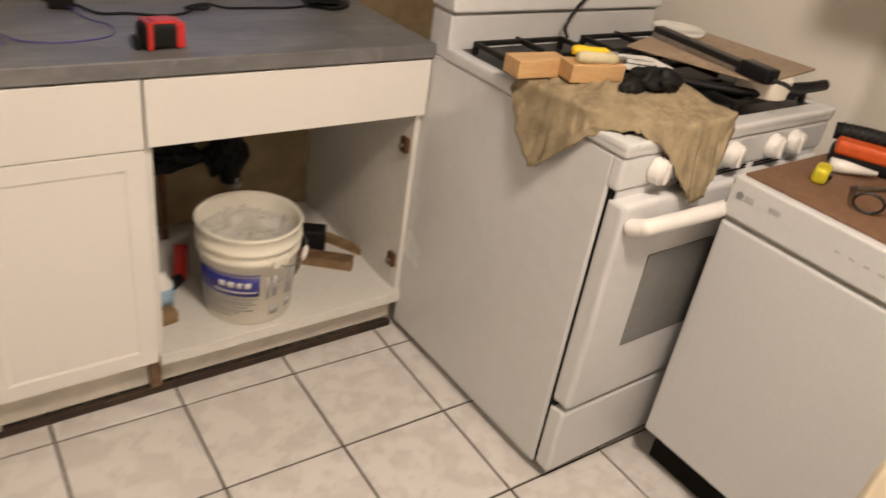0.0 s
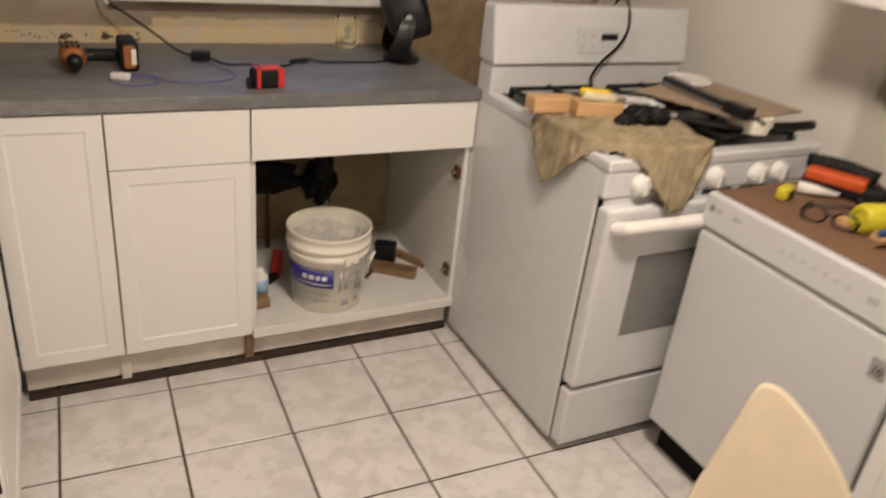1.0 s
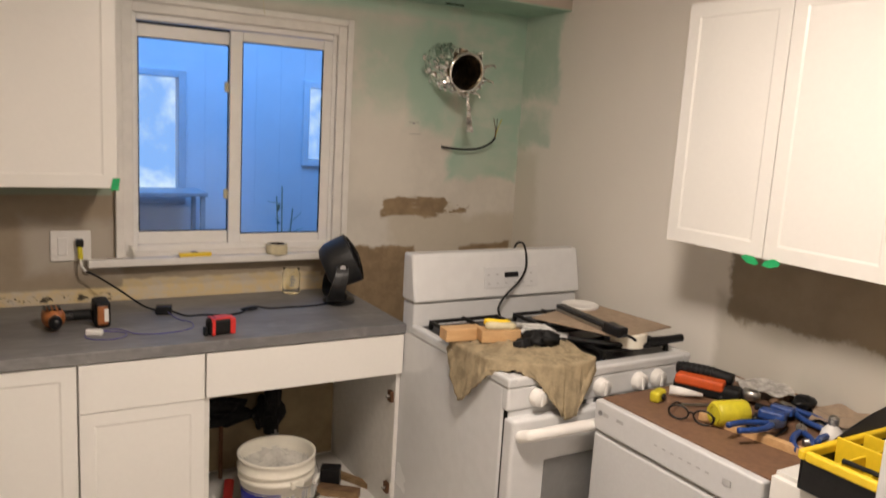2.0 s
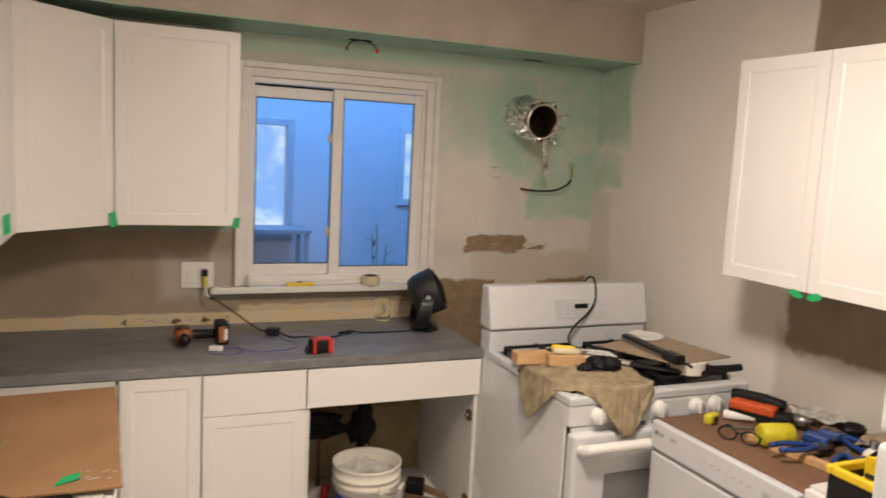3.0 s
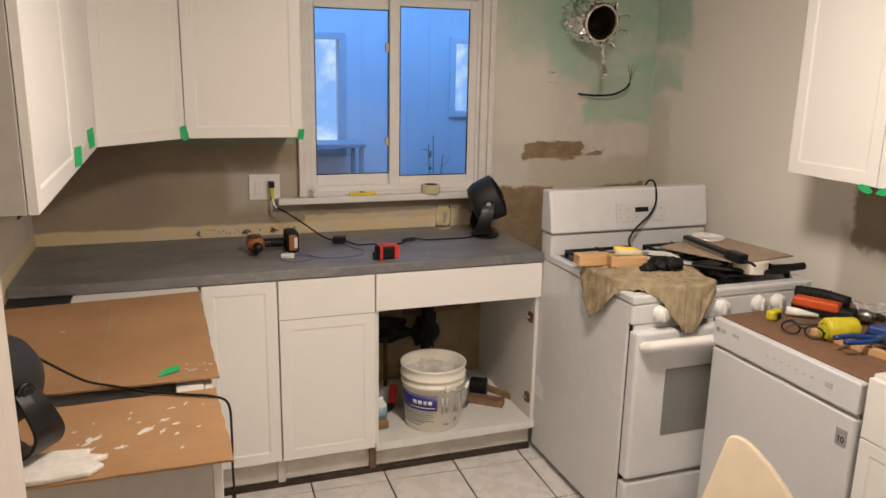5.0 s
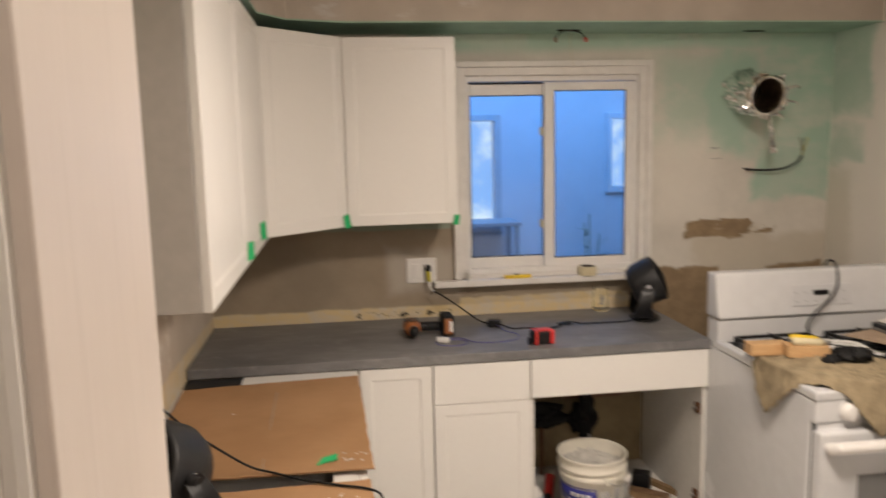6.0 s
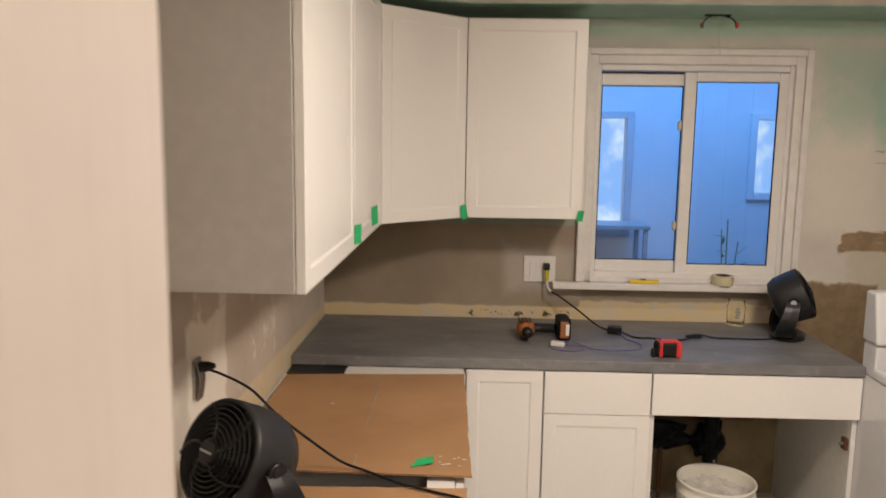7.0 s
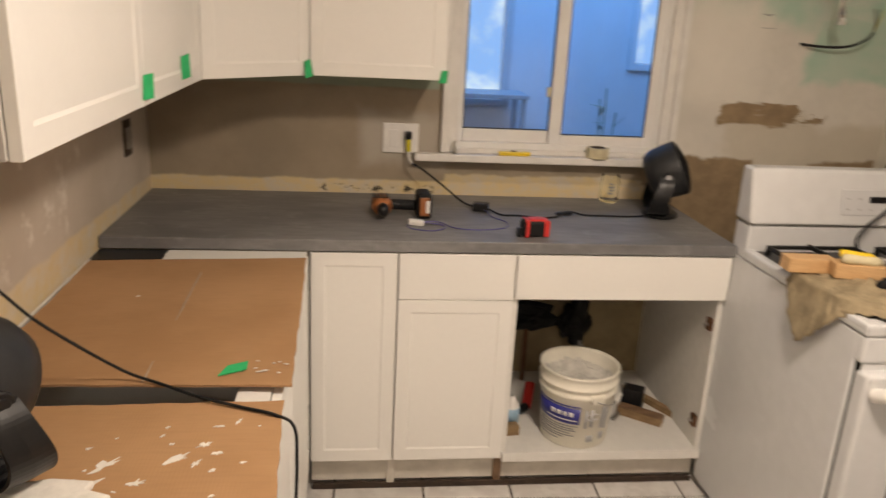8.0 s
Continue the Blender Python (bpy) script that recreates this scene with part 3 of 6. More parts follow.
# ---- the porch behind the window ----
bm = box(-0.6, 4.0, 5.2, 5.3, -0.2, 1.0)
add_box(bm, -0.6, 1.40, 5.2, 5.3, 1.0, 1.86)
add_box(bm, 1.83, 2.82, 5.2, 5.3, 1.0, 1.86)
add_box(bm, 2.82, 4.0, 5.2, 5.3, 1.0, 1.30)
add_box(bm, 3.38, 4.0, 5.2, 5.3, 1.30, 1.86)
add_box(bm, -0.6, 4.0, 5.2, 5.3, 1.86, 2.6)
for k in range(5):
    add_box(bm, 2.02 + k * 0.19, 2.023 + k * 0.19, 5.197, 5.2, -0.2, 2.6)
thing("wall_porch_north", bm, M["porch"], "pale panelled porch wall with two bright windows", "wall", "structure")
for x0, x1, z0, z1 in ((1.40, 1.83, 1.0, 1.86), (2.82, 3.38, 1.30, 1.86)):
    thing("porch_window_trim", ring(x0 - 0.05, x1 + 0.05, z0 - 0.05, z1 + 0.05, 0.05, 5.17, 5.199), M["porch_trim"] if x0 < 2 else M["porch"], "pale painted trim round a porch window", "window trim", "structure")

bm = box(-0.7, -0.6, 2.6, 5.3, -0.2, 2.6)
thing("wall_porch_west", bm, M["porch"], "pale porch side wall", "wall", "structure")
thing("wall_porch_east", box(4.0, 4.1, 2.6, 5.3, -0.2, 2.6), M["porch"], "pale porch side wall", "wall", "structure")
# the opening in this unseen ceiling is added to let the lamp in
bm = box(-0.7, 4.1, 2.58, 3.45, 2.6, 2.7)
add_box(bm, -0.7, 4.1, 4.85, 5.3, 2.6, 2.7)
add_box(bm, -0.7, 0.35, 3.45, 4.85, 2.6, 2.7)
add_box(bm, 3.45, 4.1, 3.45, 4.85, 2.6, 2.7)
thing("ceiling_porch", bm, M["porch"], "pale porch ceiling with an unseen opening added for the fill lamp", "ceiling", "structure")
thing("floor_porch", box(-0.7, 4.1, 2.58, 5.3, -0.3, -0.2), M["porch_dark"], "grey porch floor", "floor", "structure")
n = Nodes("pale_daylight_haze")
n.shader.inputs["Emission Strength"].default_value = 0.95
n.put(n.mix(n.ramp(n.noise(1.7, 4, 0.55), 0.42, 0.62), (0.24, 0.48, 0.95), (0.72, 0.88, 1.0)), n.shader.inputs["Emission Color"])
haze = n.finish((0.1, 0.1, 0.1), 0.9)
thing("backdrop", box(-3, 9, 8.0, 8.05, -0.6, 5), haze, "pale blue daylight haze outside the porch", "backdrop", "structure")
thing("ground", box(-60, 60, -60, 60, -0.7, -0.6), simple("snowy_ground", (0.75, 0.77, 0.8), 0.9), "pale snowy ground outside the porch", "ground", "structure")

# ---- base cabinets ----
YF = 1.806
CT0, CT1 = 0.876, 0.914


def cabinet(name, m, w, d, h, label, open_top=True, z0=0.135, back=True, rail=True, t=0.016):
    """A carcass with its front edges at y = 0.02 of its own axes, looking to -y."""
    cab = empty_at(name, m, label, "cabinet", "kitchen cabinets")
    part("side_panel", box(0, t, 0.02, d, z0, h), M["melamine"], cab)
    part("side_panel", box(w - t, w, 0.02, d, z0, h), M["melamine"], cab)
    part("bottom_panel", box(t, w - t, 0.02, d, z0, z0 + t), M["melamine"], cab)
    if back:
        part("back_panel", box(t, w - t, d - 0.008, d, z0 + t, h), M["melamine"], cab)
    if rail:
        part("rail", box(t, w - t, 0.021, 0.085, h - t, h), M["melamine"], cab)
    return cab


HB = CT0
narrow = cabinet("base_cabinet", pose(0.615, YF, 0), 0.275, 0.62, HB, "white shaker base cabinet with one full-height door beside the corner")
part("door", shaker(0.004, 0.272, 0.137, HB - 0.004, 0.0), M["cab"], narrow)
unit = cabinet("base_cabinet", pose(0.891, YF, 0), 0.375, 0.62, HB, "white base cabinet with a plain drawer over a shaker door")
part("drawer_front", slab_front(0.002, 0.372, 0.7195, HB - 0.004, 0.0), M["cab"], unit)
part("door", shaker(0.002, 0.372, 0.137, 0.717, 0.0), M["cab"], unit)
sink = cabinet("sink_cabinet", pose(1.267, YF, 0), 0.720, 0.62, HB, "white sink base cabinet standing open without its doors", back=False, rail=False)
part("false_front", slab_front(0.002, 0.718, 0.722, HB - 0.004, 0.0), M["cab"], sink)
part("bottom_edge", box(0.002, 0.718, 0.004, 0.02, 0.118, 0.152, bevel=0.002), M["melamine"], sink)
for z in (0.25, 0.62):
    h = part("hinge", box(0.690, 0.704, 0.03, 0.062, z - 0.022, z + 0.022, bevel=0.003), M["copper"], sink, "dark metal hinge plate")
    part("screw", cyl(0.006, 0.012, 10, 0, pose(0.690, 0.045, z, 0, -90, 0)), M["metal"], h)

for x0, x1 in ((0.62, 0.888), (0.893, 1.262), (1.270, 1.984)):
    thing("plinth", box(x0, x1, 1.862, 1.878, 0.028, 0.134), M["plinth"], "scuffed pale plinth board under the base cabinets", "plinth")
thing("sleeper", box(0.62, 1.985, 1.846, 1.861, 0.0, 0.022, bevel=0.002), M["dark_brown"], "raw dark brown wooden strip along the floor", "wood strip")
for x, mat in ((0.889, "plinth"), (1.264, "rawwood")):
    thing("cabinet_foot", box(x - 0.014, x + 0.014, 1.846, 1.861, 0.0225, 0.134, bevel=0.002), M[mat], "short wooden block under the cabinets", "cabinet foot", "", "cabinet feet")

bm = box(0.004, 1.99, 1.803, 2.436, CT0 + 0.001, CT1, bevel=0.003)
ctop = thing("countertop", bm, M["counter"], "grey concrete-look laminate countertop on white base cabinets", "countertop")
part("front_edge", box(0.005, 1.989, 1.8018, 1.8028, CT0 + 0.003, CT1 - 0.003), M["counter"], ctop)
part("end_cap", box(1.9902, 1.9912, 1.806, 2.43, CT0 + 0.003, CT1 - 0.003), M["counter"], ctop)

# left run along the west wall, still without a top
side_a = cabinet("base_cabinet", pose(0.615, 1.15, 0, 0, 0, 90), 0.62, 0.61, HB, "white base cabinet without its top, covered with cardboard")
side_b = cabinet("base_cabinet", pose(0.615, 0.515, 0, 0, 0, 90), 0.632, 0.61, HB, "white base cabinet end unit without its top under cardboard")
for cab, w in ((side_a, 0.62), (side_b, 0.632)):
    part("door", shaker(0.003, w - 0.003, 0.137, HB - 0.004, 0.0), M["cab"], cab)
part("top_rail", box(0.545, 0.648, 0.006, 0.410, HB - 0.012, HB + 0.0007), M["cab"], side_a)
# added black bar makes the unlit gap under the countertop dark
thing("shade_strip", box(0.006, 0.203, 1.70, 1.800, 0.861, 0.8765, bevel=0.002), M["black"], "black strip standing in for the dark gap under the countertop's edge", "strip")
# grey sheet carries the shade of the white end facing the doorway
part("end_panel", box(-0.013, -0.001, 0.02, 0.61, 0.03, HB), M["shade_seal_grey"], side_b)
thing("plinth", box(0.545, 0.56, 0.515, 1.77, 0.0, 0.134), M["plinth"], "scuffed pale plinth board under the base cabinets", "plinth")

# ---- wall cabinets ----
UZ0, UZ1 = 1.377, 2.112


def wall_cabinet(m, w, d, z0, z1, label, doors, shaded_side=False):
    cab = empty_at("wall_cabinet", m, label, "cabinet", "wall cabinets")
    bm = box(0, w, 0.021, d, z0, z1, bevel=0.001)
    part("body", bm, M["melamine"], cab)
    for x0, x1 in doors:
        part("door", shaker(x0 + 0.0015, x1 - 0.0015, z0 - 0.001, z1 - 0.002, 0.0), M["cab"], cab)
    return cab


wall_cabinet(pose(0.602, 2.11, 0), 0.443, 0.328, UZ0, UZ1, "white single-door shaker wall cabinet beside the window", [(0, 0.443)])
left_up = wall_cabinet(pose(0.317, 0.603, 0, 0, 0, 90), 1.222, 0.315, UZ0, UZ1, "white two-door shaker wall cabinet with shade painted on one side", [(0, 0.611), (0.611, 1.222)])
# the unlit south side's shade, put on as a thin grey sheet
part("end_panel", box(-0.004, -0.0005, 0.021, 0.315, UZ0, UZ1), M["shade_seal_grey"], left_up)
corner = empty_at("corner_cabinet", pose(0, 0, 0), "white diagonal corner wall cabinet with one shaker door", "cabinet", "wall cabinets")
P, Q = Vector((0.317, 1.826)), Vector((0.602, 2.109))
part("body", plate([(0.002, 1.8265), (0.296, 1.8265), (0.304, 1.842), (0.586, 2.122), (0.600, 2.131), (0.600, 2.438), (0.002, 2.438)], UZ0, UZ1), M["melamine"], corner)
ang = math.degrees(math.atan2(Q.y - P.y, Q.x - P.x))
part("door", shaker(0.001, (Q - P).length - 0.001, UZ0 - 0.001, UZ1 - 0.002, 0.0), M["cab"], corner, m=pose(P.x, P.y, 0, 0, 0, ang))
right_up = wall_cabinet(pose(2.578, 1.145, 0, 0, 0, -90), 0.74, 0.308, 1.326, 2.062, "white two-door shaker wall cabinet", [(0, 0.365), (0.365, 0.74)])

# ---- stove ----
stove = empty_at("gas_stove", pose(1.992, 1.140, 0, 0, 0, 0.2), "white enamel gas stove pulled out from the wall", "stove")
SW, SD = 0.760, 0.70
part("body", box(0, SW, 0.028, SD, 0.03, 0.886, bevel=0.006), M["enamel"], stove)
for x in (0.05, SW - 0.05):
    for y in (0.08, SD - 0.06):
        part("foot", cyl(0.018, 0.032, 12, 0, Matrix.Translation((x, y, 0))), M["black"], stove)
part("storage_drawer", box(0.004, SW - 0.004, -0.024, 0.0235, 0.035, 0.232, bevel=0.010, segs=3), M["enamel"], stove)
part("door_gap", box(0.008, SW - 0.008, 0.010, 0.034, 0.034, 0.82), M["gap"], stove)
door = part("oven_door", box(0.004, SW - 0.004, -0.030, 0.0235, 0.246, 0.797, bevel=0.012, segs=3), M["enamel"], stove)
part("oven_window", box(0.130, SW - 0.130, -0.0325, -0.026, 0.405, 0.655, bevel=0.001), M["oven_glass"], door, "dark grey glass")
bm = tube([(0.030, -0.030, 0.745), (0.040, -0.056, 0.757), (0.075, -0.068, 0.762), (SW / 2, -0.071, 0.762), (SW - 0.075, -0.068, 0.762), (SW - 0.040, -0.056, 0.757), (SW - 0.030, -0.030, 0.745)], 0.0185, 12)
part("oven_handle", bm, M["knob"], door, "thick white rounded bar handle", True)
vent = part("vent_strip", box(0.01, SW - 0.01, 0.005, 0.028, 0.790, 0.814), M["enamel"], stove)
for i in range(3):
    for j in range(2):
        part("slot", box(0.20 + i * 0.14, 0.31 + i * 0.14, 0.0025, 0.010, 0.801 + j * 0.007, 0.8045 + j * 0.007), M["gap"], vent)
bm = box(0.0, SW, 0.0, 0.036, 0.814, 0.890, bevel=0.010, segs=3)
part("control_panel", bm, M["enamel"], stove, smooth=False)
for x in (0.107, 0.360, 0.522, 0.607):
    kb = lathe([(0, 0), (0.030, 0), (0.031, 0.006), (0.028, 0.010), (0.0275, 0.022), (0.025, 0.026), (0, 0.027)], 24, pose(x, 0.0, 0.852, 90, 0, 0))
    k = part("knob", kb, M["knob"], stove, "", True)
    part("grip", box(x - 0.005, x + 0.005, -0.033, -0.024, 0.829, 0.875, bevel=0.003), M["knob"], k)
# cooktop with a raised rim and a sunk well
bm = box(-0.003, SW + 0.003, -0.003, 0.62, 0.888, 0.912, bevel=0.008, segs=3)
part("cooktop", bm, M["enamel"], stove)
bm = box(-0.004, 0.03, -0.004, 0.62, 0.899, 0.921, bevel=0.008, segs=3)
add_box(bm, SW - 0.03, SW + 0.004, -0.004, 0.62, 0.899, 0.921, bevel=0.008, segs=3)
add_box(bm, 0.026, SW - 0.026, -0.0038, 0.046, 0.899, 0.9208, bevel=0.008, segs=3)
part("rim", bm, M["enamel"], stove)
part("well", box(0.03, SW - 0.03, 0.046, 0.61, 0.911, 0.9145), M["black"], stove, "greasy dark burner well")


def grate(x0, x1, y0, y1, parent):
    z0, z1 = 0.934, 0.946
    bm = bmesh.new()
    for x in (x0, x1 - 0.012):
        add_box(bm, x, x + 0.012, y0, y1, z0, z1, bevel=0.002)
    for y in (y0, (y0 + y1) / 2 - 0.006, y1 - 0.012):
        add_box(bm, x0 + 0.012, x1 - 0.012, y, y + 0.012, z0, z1, bevel=0.002)
    for x in (x0, x1 - 0.012):
        for y in (y0, y1 - 0.012):
            add_box(bm, x, x + 0.012, y, y + 0.012, 0.914, z0)
    for cy in (y0 + (y1 - y0) * 0.25, y0 + (y1 - y0) * 0.75):
        for a in range(0, 360, 90):
            add_box(bm, 0.035, (x1 - x0) / 2 - 0.01, -0.005, 0.005, z0, z1 + 0.002, bevel=0.002, m=pose((x0 + x1) / 2, cy, 0, 0, 0, a))
    g = part("grate", bm, M["iron"], parent)
    for cy in (y0 + (y1 - y0) * 0.25, y0 + (y1 - y0) * 0.75):
        part("burner", lathe([(0, 0.914), (0.05, 0.914), (0.05, 0.920), (0.036, 0.922), (0.036, 0.930), (0, 0.932)], 24, Matrix.Translation(((x0 + x1) / 2, cy, 0))), M["iron"], parent, smooth=False)
    return g


grate(0.045, 0.345, 0.060, 0.575, stove)
grate(SW - 0.345, SW - 0.045, 0.060, 0.575, stove)
# backguard
bm = box(0.002, SW - 0.002, 0.615, SD, 0.886, 0.998, bevel=0.006)
part("back_riser", bm, M["enamel"], stove)
part("seam", box(0.004, SW - 0.004, 0.622, SD - 0.01, 0.994, 1.008), M["shade_seal_grey"], stove)
bm = box(-0.004, SW + 0.004, 0.600, SD + 0.004, 1.004, 1.178, bevel=0.010, segs=3)
for v in bm.verts:
    if v.co.y < 0.64:
        v.co.y += (v.co.z - 1.004) * 0.22
guard = part("backguard", bm, M["enamel"], stove)
tilt = pose(0, 0.600, 1.004, -12.4, 0, 0)
part("clock_panel", box(0.300, 0.552, -0.0035, 0.004, 0.036, 0.118, bevel=0.002), M["steel_white"], guard, "pale grey clock panel", m=tilt)
part("display", box(0.392, 0.456, -0.0055, 0.002, 0.076, 0.096), M["black"], guard, "black display", m=tilt)
for k in range(12):
    i, j = k % 6, k // 6
    if j and 1 < i < 4:
        continue
    part("button", box(0.314 + i * 0.040, 0.323 + i * 0.040, -0.0048, 0.002, 0.052 + j * 0.034, 0.057 + j * 0.034), M["mark_light"], guard, "", m=tilt)

# ---- dishwasher ----
dish = empty_at("dishwasher", pose(2.268, 1.062, 0, 0, 0, -90), "white dishwasher without worktop, hardboard and tools on it", "dishwasher")
DW = 0.597
part("body", box(0.004, DW - 0.004, 0.03, 0.60, 0.11, 0.845), M["steel_white"], dish)
part("door", box(0, DW, 0.0, 0.032, 0.118, 0.746, bevel=0.010, segs=4), M["steel_white"], dish)
# the white recess is coloured grey for the shade inside it
part("pocket_handle", box(0.006, DW - 0.006, 0.012, 0.032, 0.742, 0.757), M["shade_seal_grey"], dish, "recessed handle groove with its shade put in as grey")
panel = part("control_strip", box(0, DW, -0.004, 0.032, 0.757, 0.851, bevel=0.006, segs=3), M["steel_white"], dish)
part("emblem", cyl(0.008, 0.003, 16, 0, pose(0.028, -0.004, 0.815, 90, 0, 0)), M["print"], panel)
part("mark", box(0.040, 0.062, -0.0056, -0.003, 0.809, 0.821), M["mark_light"], panel)
part("mark", box(0.098, 0.125, -0.0056, -0.003, 0.812, 0.822), M["mark_light"], panel)
for i in range(7):
    part("button", box(0.25 + i * 0.03, 0.262 + i * 0.03, -0.0052, -0.003, 0.803, 0.807), M["mark_light"], panel)
part("display", box(0.485, 0.51, -0.0056, -0.003, 0.798, 0.814), M["mark_light"], panel)
badge = part("sticker", box(DW - 0.057, DW - 0.020, -0.0025, 0.001, 0.652, 0.700), M["badge"], dish, "small grey square badge reading 10")
txt = bpy.data.curves.new("badge_number", "FONT")
txt.body, txt.size, txt.extrude, txt.align_x = "10", 0.026, 0.0006, "CENTER"
txt.materials.append(M["black"])
num = new("badge_number", txt)
num.parent = badge
num.matrix_basis = pose(DW - 0.0385, -0.0032, 0.662, 90, 0, 0)
part("toe_plate", box(0.01, DW - 0.01, 0.06, 0.075, 0.0, 0.112), M["gap"], dish)
for x in (0.04, DW - 0.04):
    part("foot", cyl(0.015, 0.112, 10, 0, Matrix.Translation((x, 0.10, 0))), M["black"], dish)

right_base = cabinet("base_cabinet", pose(2.280, 0.458, 0, 0, 0, -90), 0.368, 0.60, 0.875, "narrow white base cabinet with a drawer beside the dishwasher")
part("drawer_front", slab_front(0.002, 0.366, 0.700, 0.872, 0.0), M["cab"], right_base)
part("door", shaker(0.002, 0.366, 0.137, 0.696, 0.0, rail=0.05), M["cab"], right_base)
part("top_board", box(0.0, 0.368, 0.021, 0.60, 0.8752, 0.880), M["melamine"], right_base)

# refrigerator
fridge = empty_at("refrigerator", pose(0, 0, 0), "white upright refrigerator beside the base cabinet", "refrigerator")
part("body", box(2.055, 2.74, -0.300, 0.070, 0.03, 1.74, bevel=0.012, segs=3), M["steel_white"], fridge)
part("lower_door", box(1.992, 2.047, -0.300, 0.070, 0.06, 1.18, bevel=0.016, segs=4), M["steel_white"], fridge)
part("upper_door", box(1.992, 2.047, -0.300, 0.070, 1.195, 1.74, bevel=0.016, segs=4), M["steel_white"], fridge)
part("seal", box(2.046, 2.056, -0.290, 0.060, 0.07, 1.73), M["shade_seal_grey"], fridge)
for z in (0.9, 1.32):
    part("handle", tube([(1.995, -0.26, z - 0.12), (1.955, -0.26, z - 0.10), (1.95, -0.26, z), (1.955, -0.26, z + 0.10), (1.995, -0.26, z + 0.12)], 0.011, 8), M["knob"], fridge)
for x in (2.10, 2.68):
    for y in (-0.26, 0.02):
        part("foot", cyl(0.018, 0.035, 10, 0, Matrix.Translation((x, y, 0))), M["black"], fridge)

# ---- chair ----
chair = empty_at("chair", pose(1.619, 0.293, 0, 0, 0, -56), "cream moulded chair with a thick sail-shaped solid back", "chair")


def sail_back(h, steps=((0.353, 0.095, 0.300), (0.27, 0.075, 0.262), (0.20, 0.060, 0.222), (0.14, 0.047, 0.178), (0.09, 0.037, 0.136), (0.05, 0.030, 0.094),
                        (0.022, 0.025, 0.056), (0.006, 0.018, 0.030), (0.0, 0.008, 0.012))):
    """The outline of a lopsided board with a small rounded top; steps are (depth below the top, width to one side, to the other)."""
    return [(r, h - d) for d, l, r in steps] + [(-l, h - d) for d, l, r in reversed(steps)]


part("backrest", plate(sail_back(0.353), -0.026, 0.0, pose(0, 0.175, 0.432, 72, 0, 0), 0.006), M["cream"], chair)
part("slot", box(-0.030, 0.010, 0.180, 0.235, 0.500, 0.520, bevel=0.004), M["rawwood"], chair, "brown grip hole")
part("seat", box(-0.10, 0.30, -0.19, 0.19, 0.405, 0.432, bevel=0.010, segs=3), M["cream"], chair)
for x in (-0.16, 0.16):
    for y in (-0.16, 0.16):
        part("leg", tube([(0.10 + x * 1.12, y * 1.12, 0), (0.10 + x, y, 0.406)], 0.014, 10, taper=0.018), M["cream"], chair)

# ---- cardboard on the left run ----


def sheet(outline, z, lift, name, label, seed):
    """A slightly wavy sheet of corrugated board."""
    rnd = random.Random(seed)
    pts = []
    n = len(outline)
    for i in range(n):
        a, b = Vector(outline[i]), Vector(outline[(i + 1) % n])
        k = max(2, int((b - a).length / 0.035))
        d = (b - a).normalized()
        for j in range(k):
            p = a.lerp(b, j / k) + Vector((d.y, -d.x)) * rnd.uniform(-0.0022, 0.0022)
            pts.append((p.x, p.y))
    bm = plate(pts, z, z + 0.005)
    for v in bm.verts:
        v.co.z += lift(v.co.x, v.co.y)
    return thing(name, bm, M["card"], label, "cardboard")


sheet_a = sheet([(0.03, 0.915), (0.632, 0.905), (0.612, 1.722), (0.02, 1.675)], HB + 0.001, lambda x, y: 0.012 * max(0.0, 1 - (y - 0.9) / 0.25), "cardboard_sheet",
                "brown corrugated cardboard sheet with a crease on the open cabinets", 3)
bm = tube([(0.338, 1.58, HB + 0.0062), (0.3405, 1.40, HB + 0.0064), (0.346, 1.16, HB + 0.0064), (0.349, 1.03, HB + 0.0120), (0.3525, 0.92, HB + 0.0172)], 0.0026, 6, 5)
part("crease", bm, M["tan_board"], sheet_a)
sheet_b = sheet([(0.02, 0.50), (0.638, 0.492), (0.622, 0.865), (0.02, 0.845)], HB + 0.001, lambda x, y: 0.0, "cardboard_sheet",
                "brown corrugated cardboard sheet splashed with white plaster", 5)


def splash(cx, cy, r, seed, parent, z, stretch=1.6, ang=20):
    rnd = random.Random(seed)
    pts = []
    for i in range(18):
        a = 2 * math.pi * i / 18
        q = r * (0.25 + 0.95 * rnd.random())
        pts.append((q * math.cos(a) * stretch, q * math.sin(a)))
    return part("plaster_splash", plate(pts, 0, 0.0012, pose(cx, cy, z, 0, 0, ang)), M["plaster"], parent, "dried white plaster")


rnd = random.Random(11)
for cx, cy, r in ((0.36, 0.66, 0.022), (0.345, 0.60, 0.020), (0.47, 0.675, 0.018), (0.505, 0.715, 0.014), (0.50, 0.66, 0.010), (0.42, 0.61, 0.016), (0.43, 0.745, 0.006),
                  (0.52, 0.775, 0.007), (0.55, 0.79, 0.006), (0.30, 0.57, 0.020), (0.53, 0.69, 0.010), (0.38, 0.54, 0.012)):
    splash(cx, cy, r * 0.55, int(cx * 1000 + cy * 77), sheet_b, HB + 0.006, rnd.uniform(1.6, 3.2), rnd.uniform(10, 70))
for i in range(14):
    splash(rnd.uniform(0.3, 0.6), rnd.uniform(0.52, 0.82), rnd.uniform(0.002, 0.005), i, sheet_b, HB + 0.006, 1.4, rnd.uniform(0, 90))
for i in range(9):
    splash(rnd.uniform(0.55, 0.62), rnd.uniform(0.93, 1.01), rnd.uniform(0.0012, 0.003), 50 + i, sheet_a, HB + 0.0175, 2.4, rnd.uniform(-10, 30))
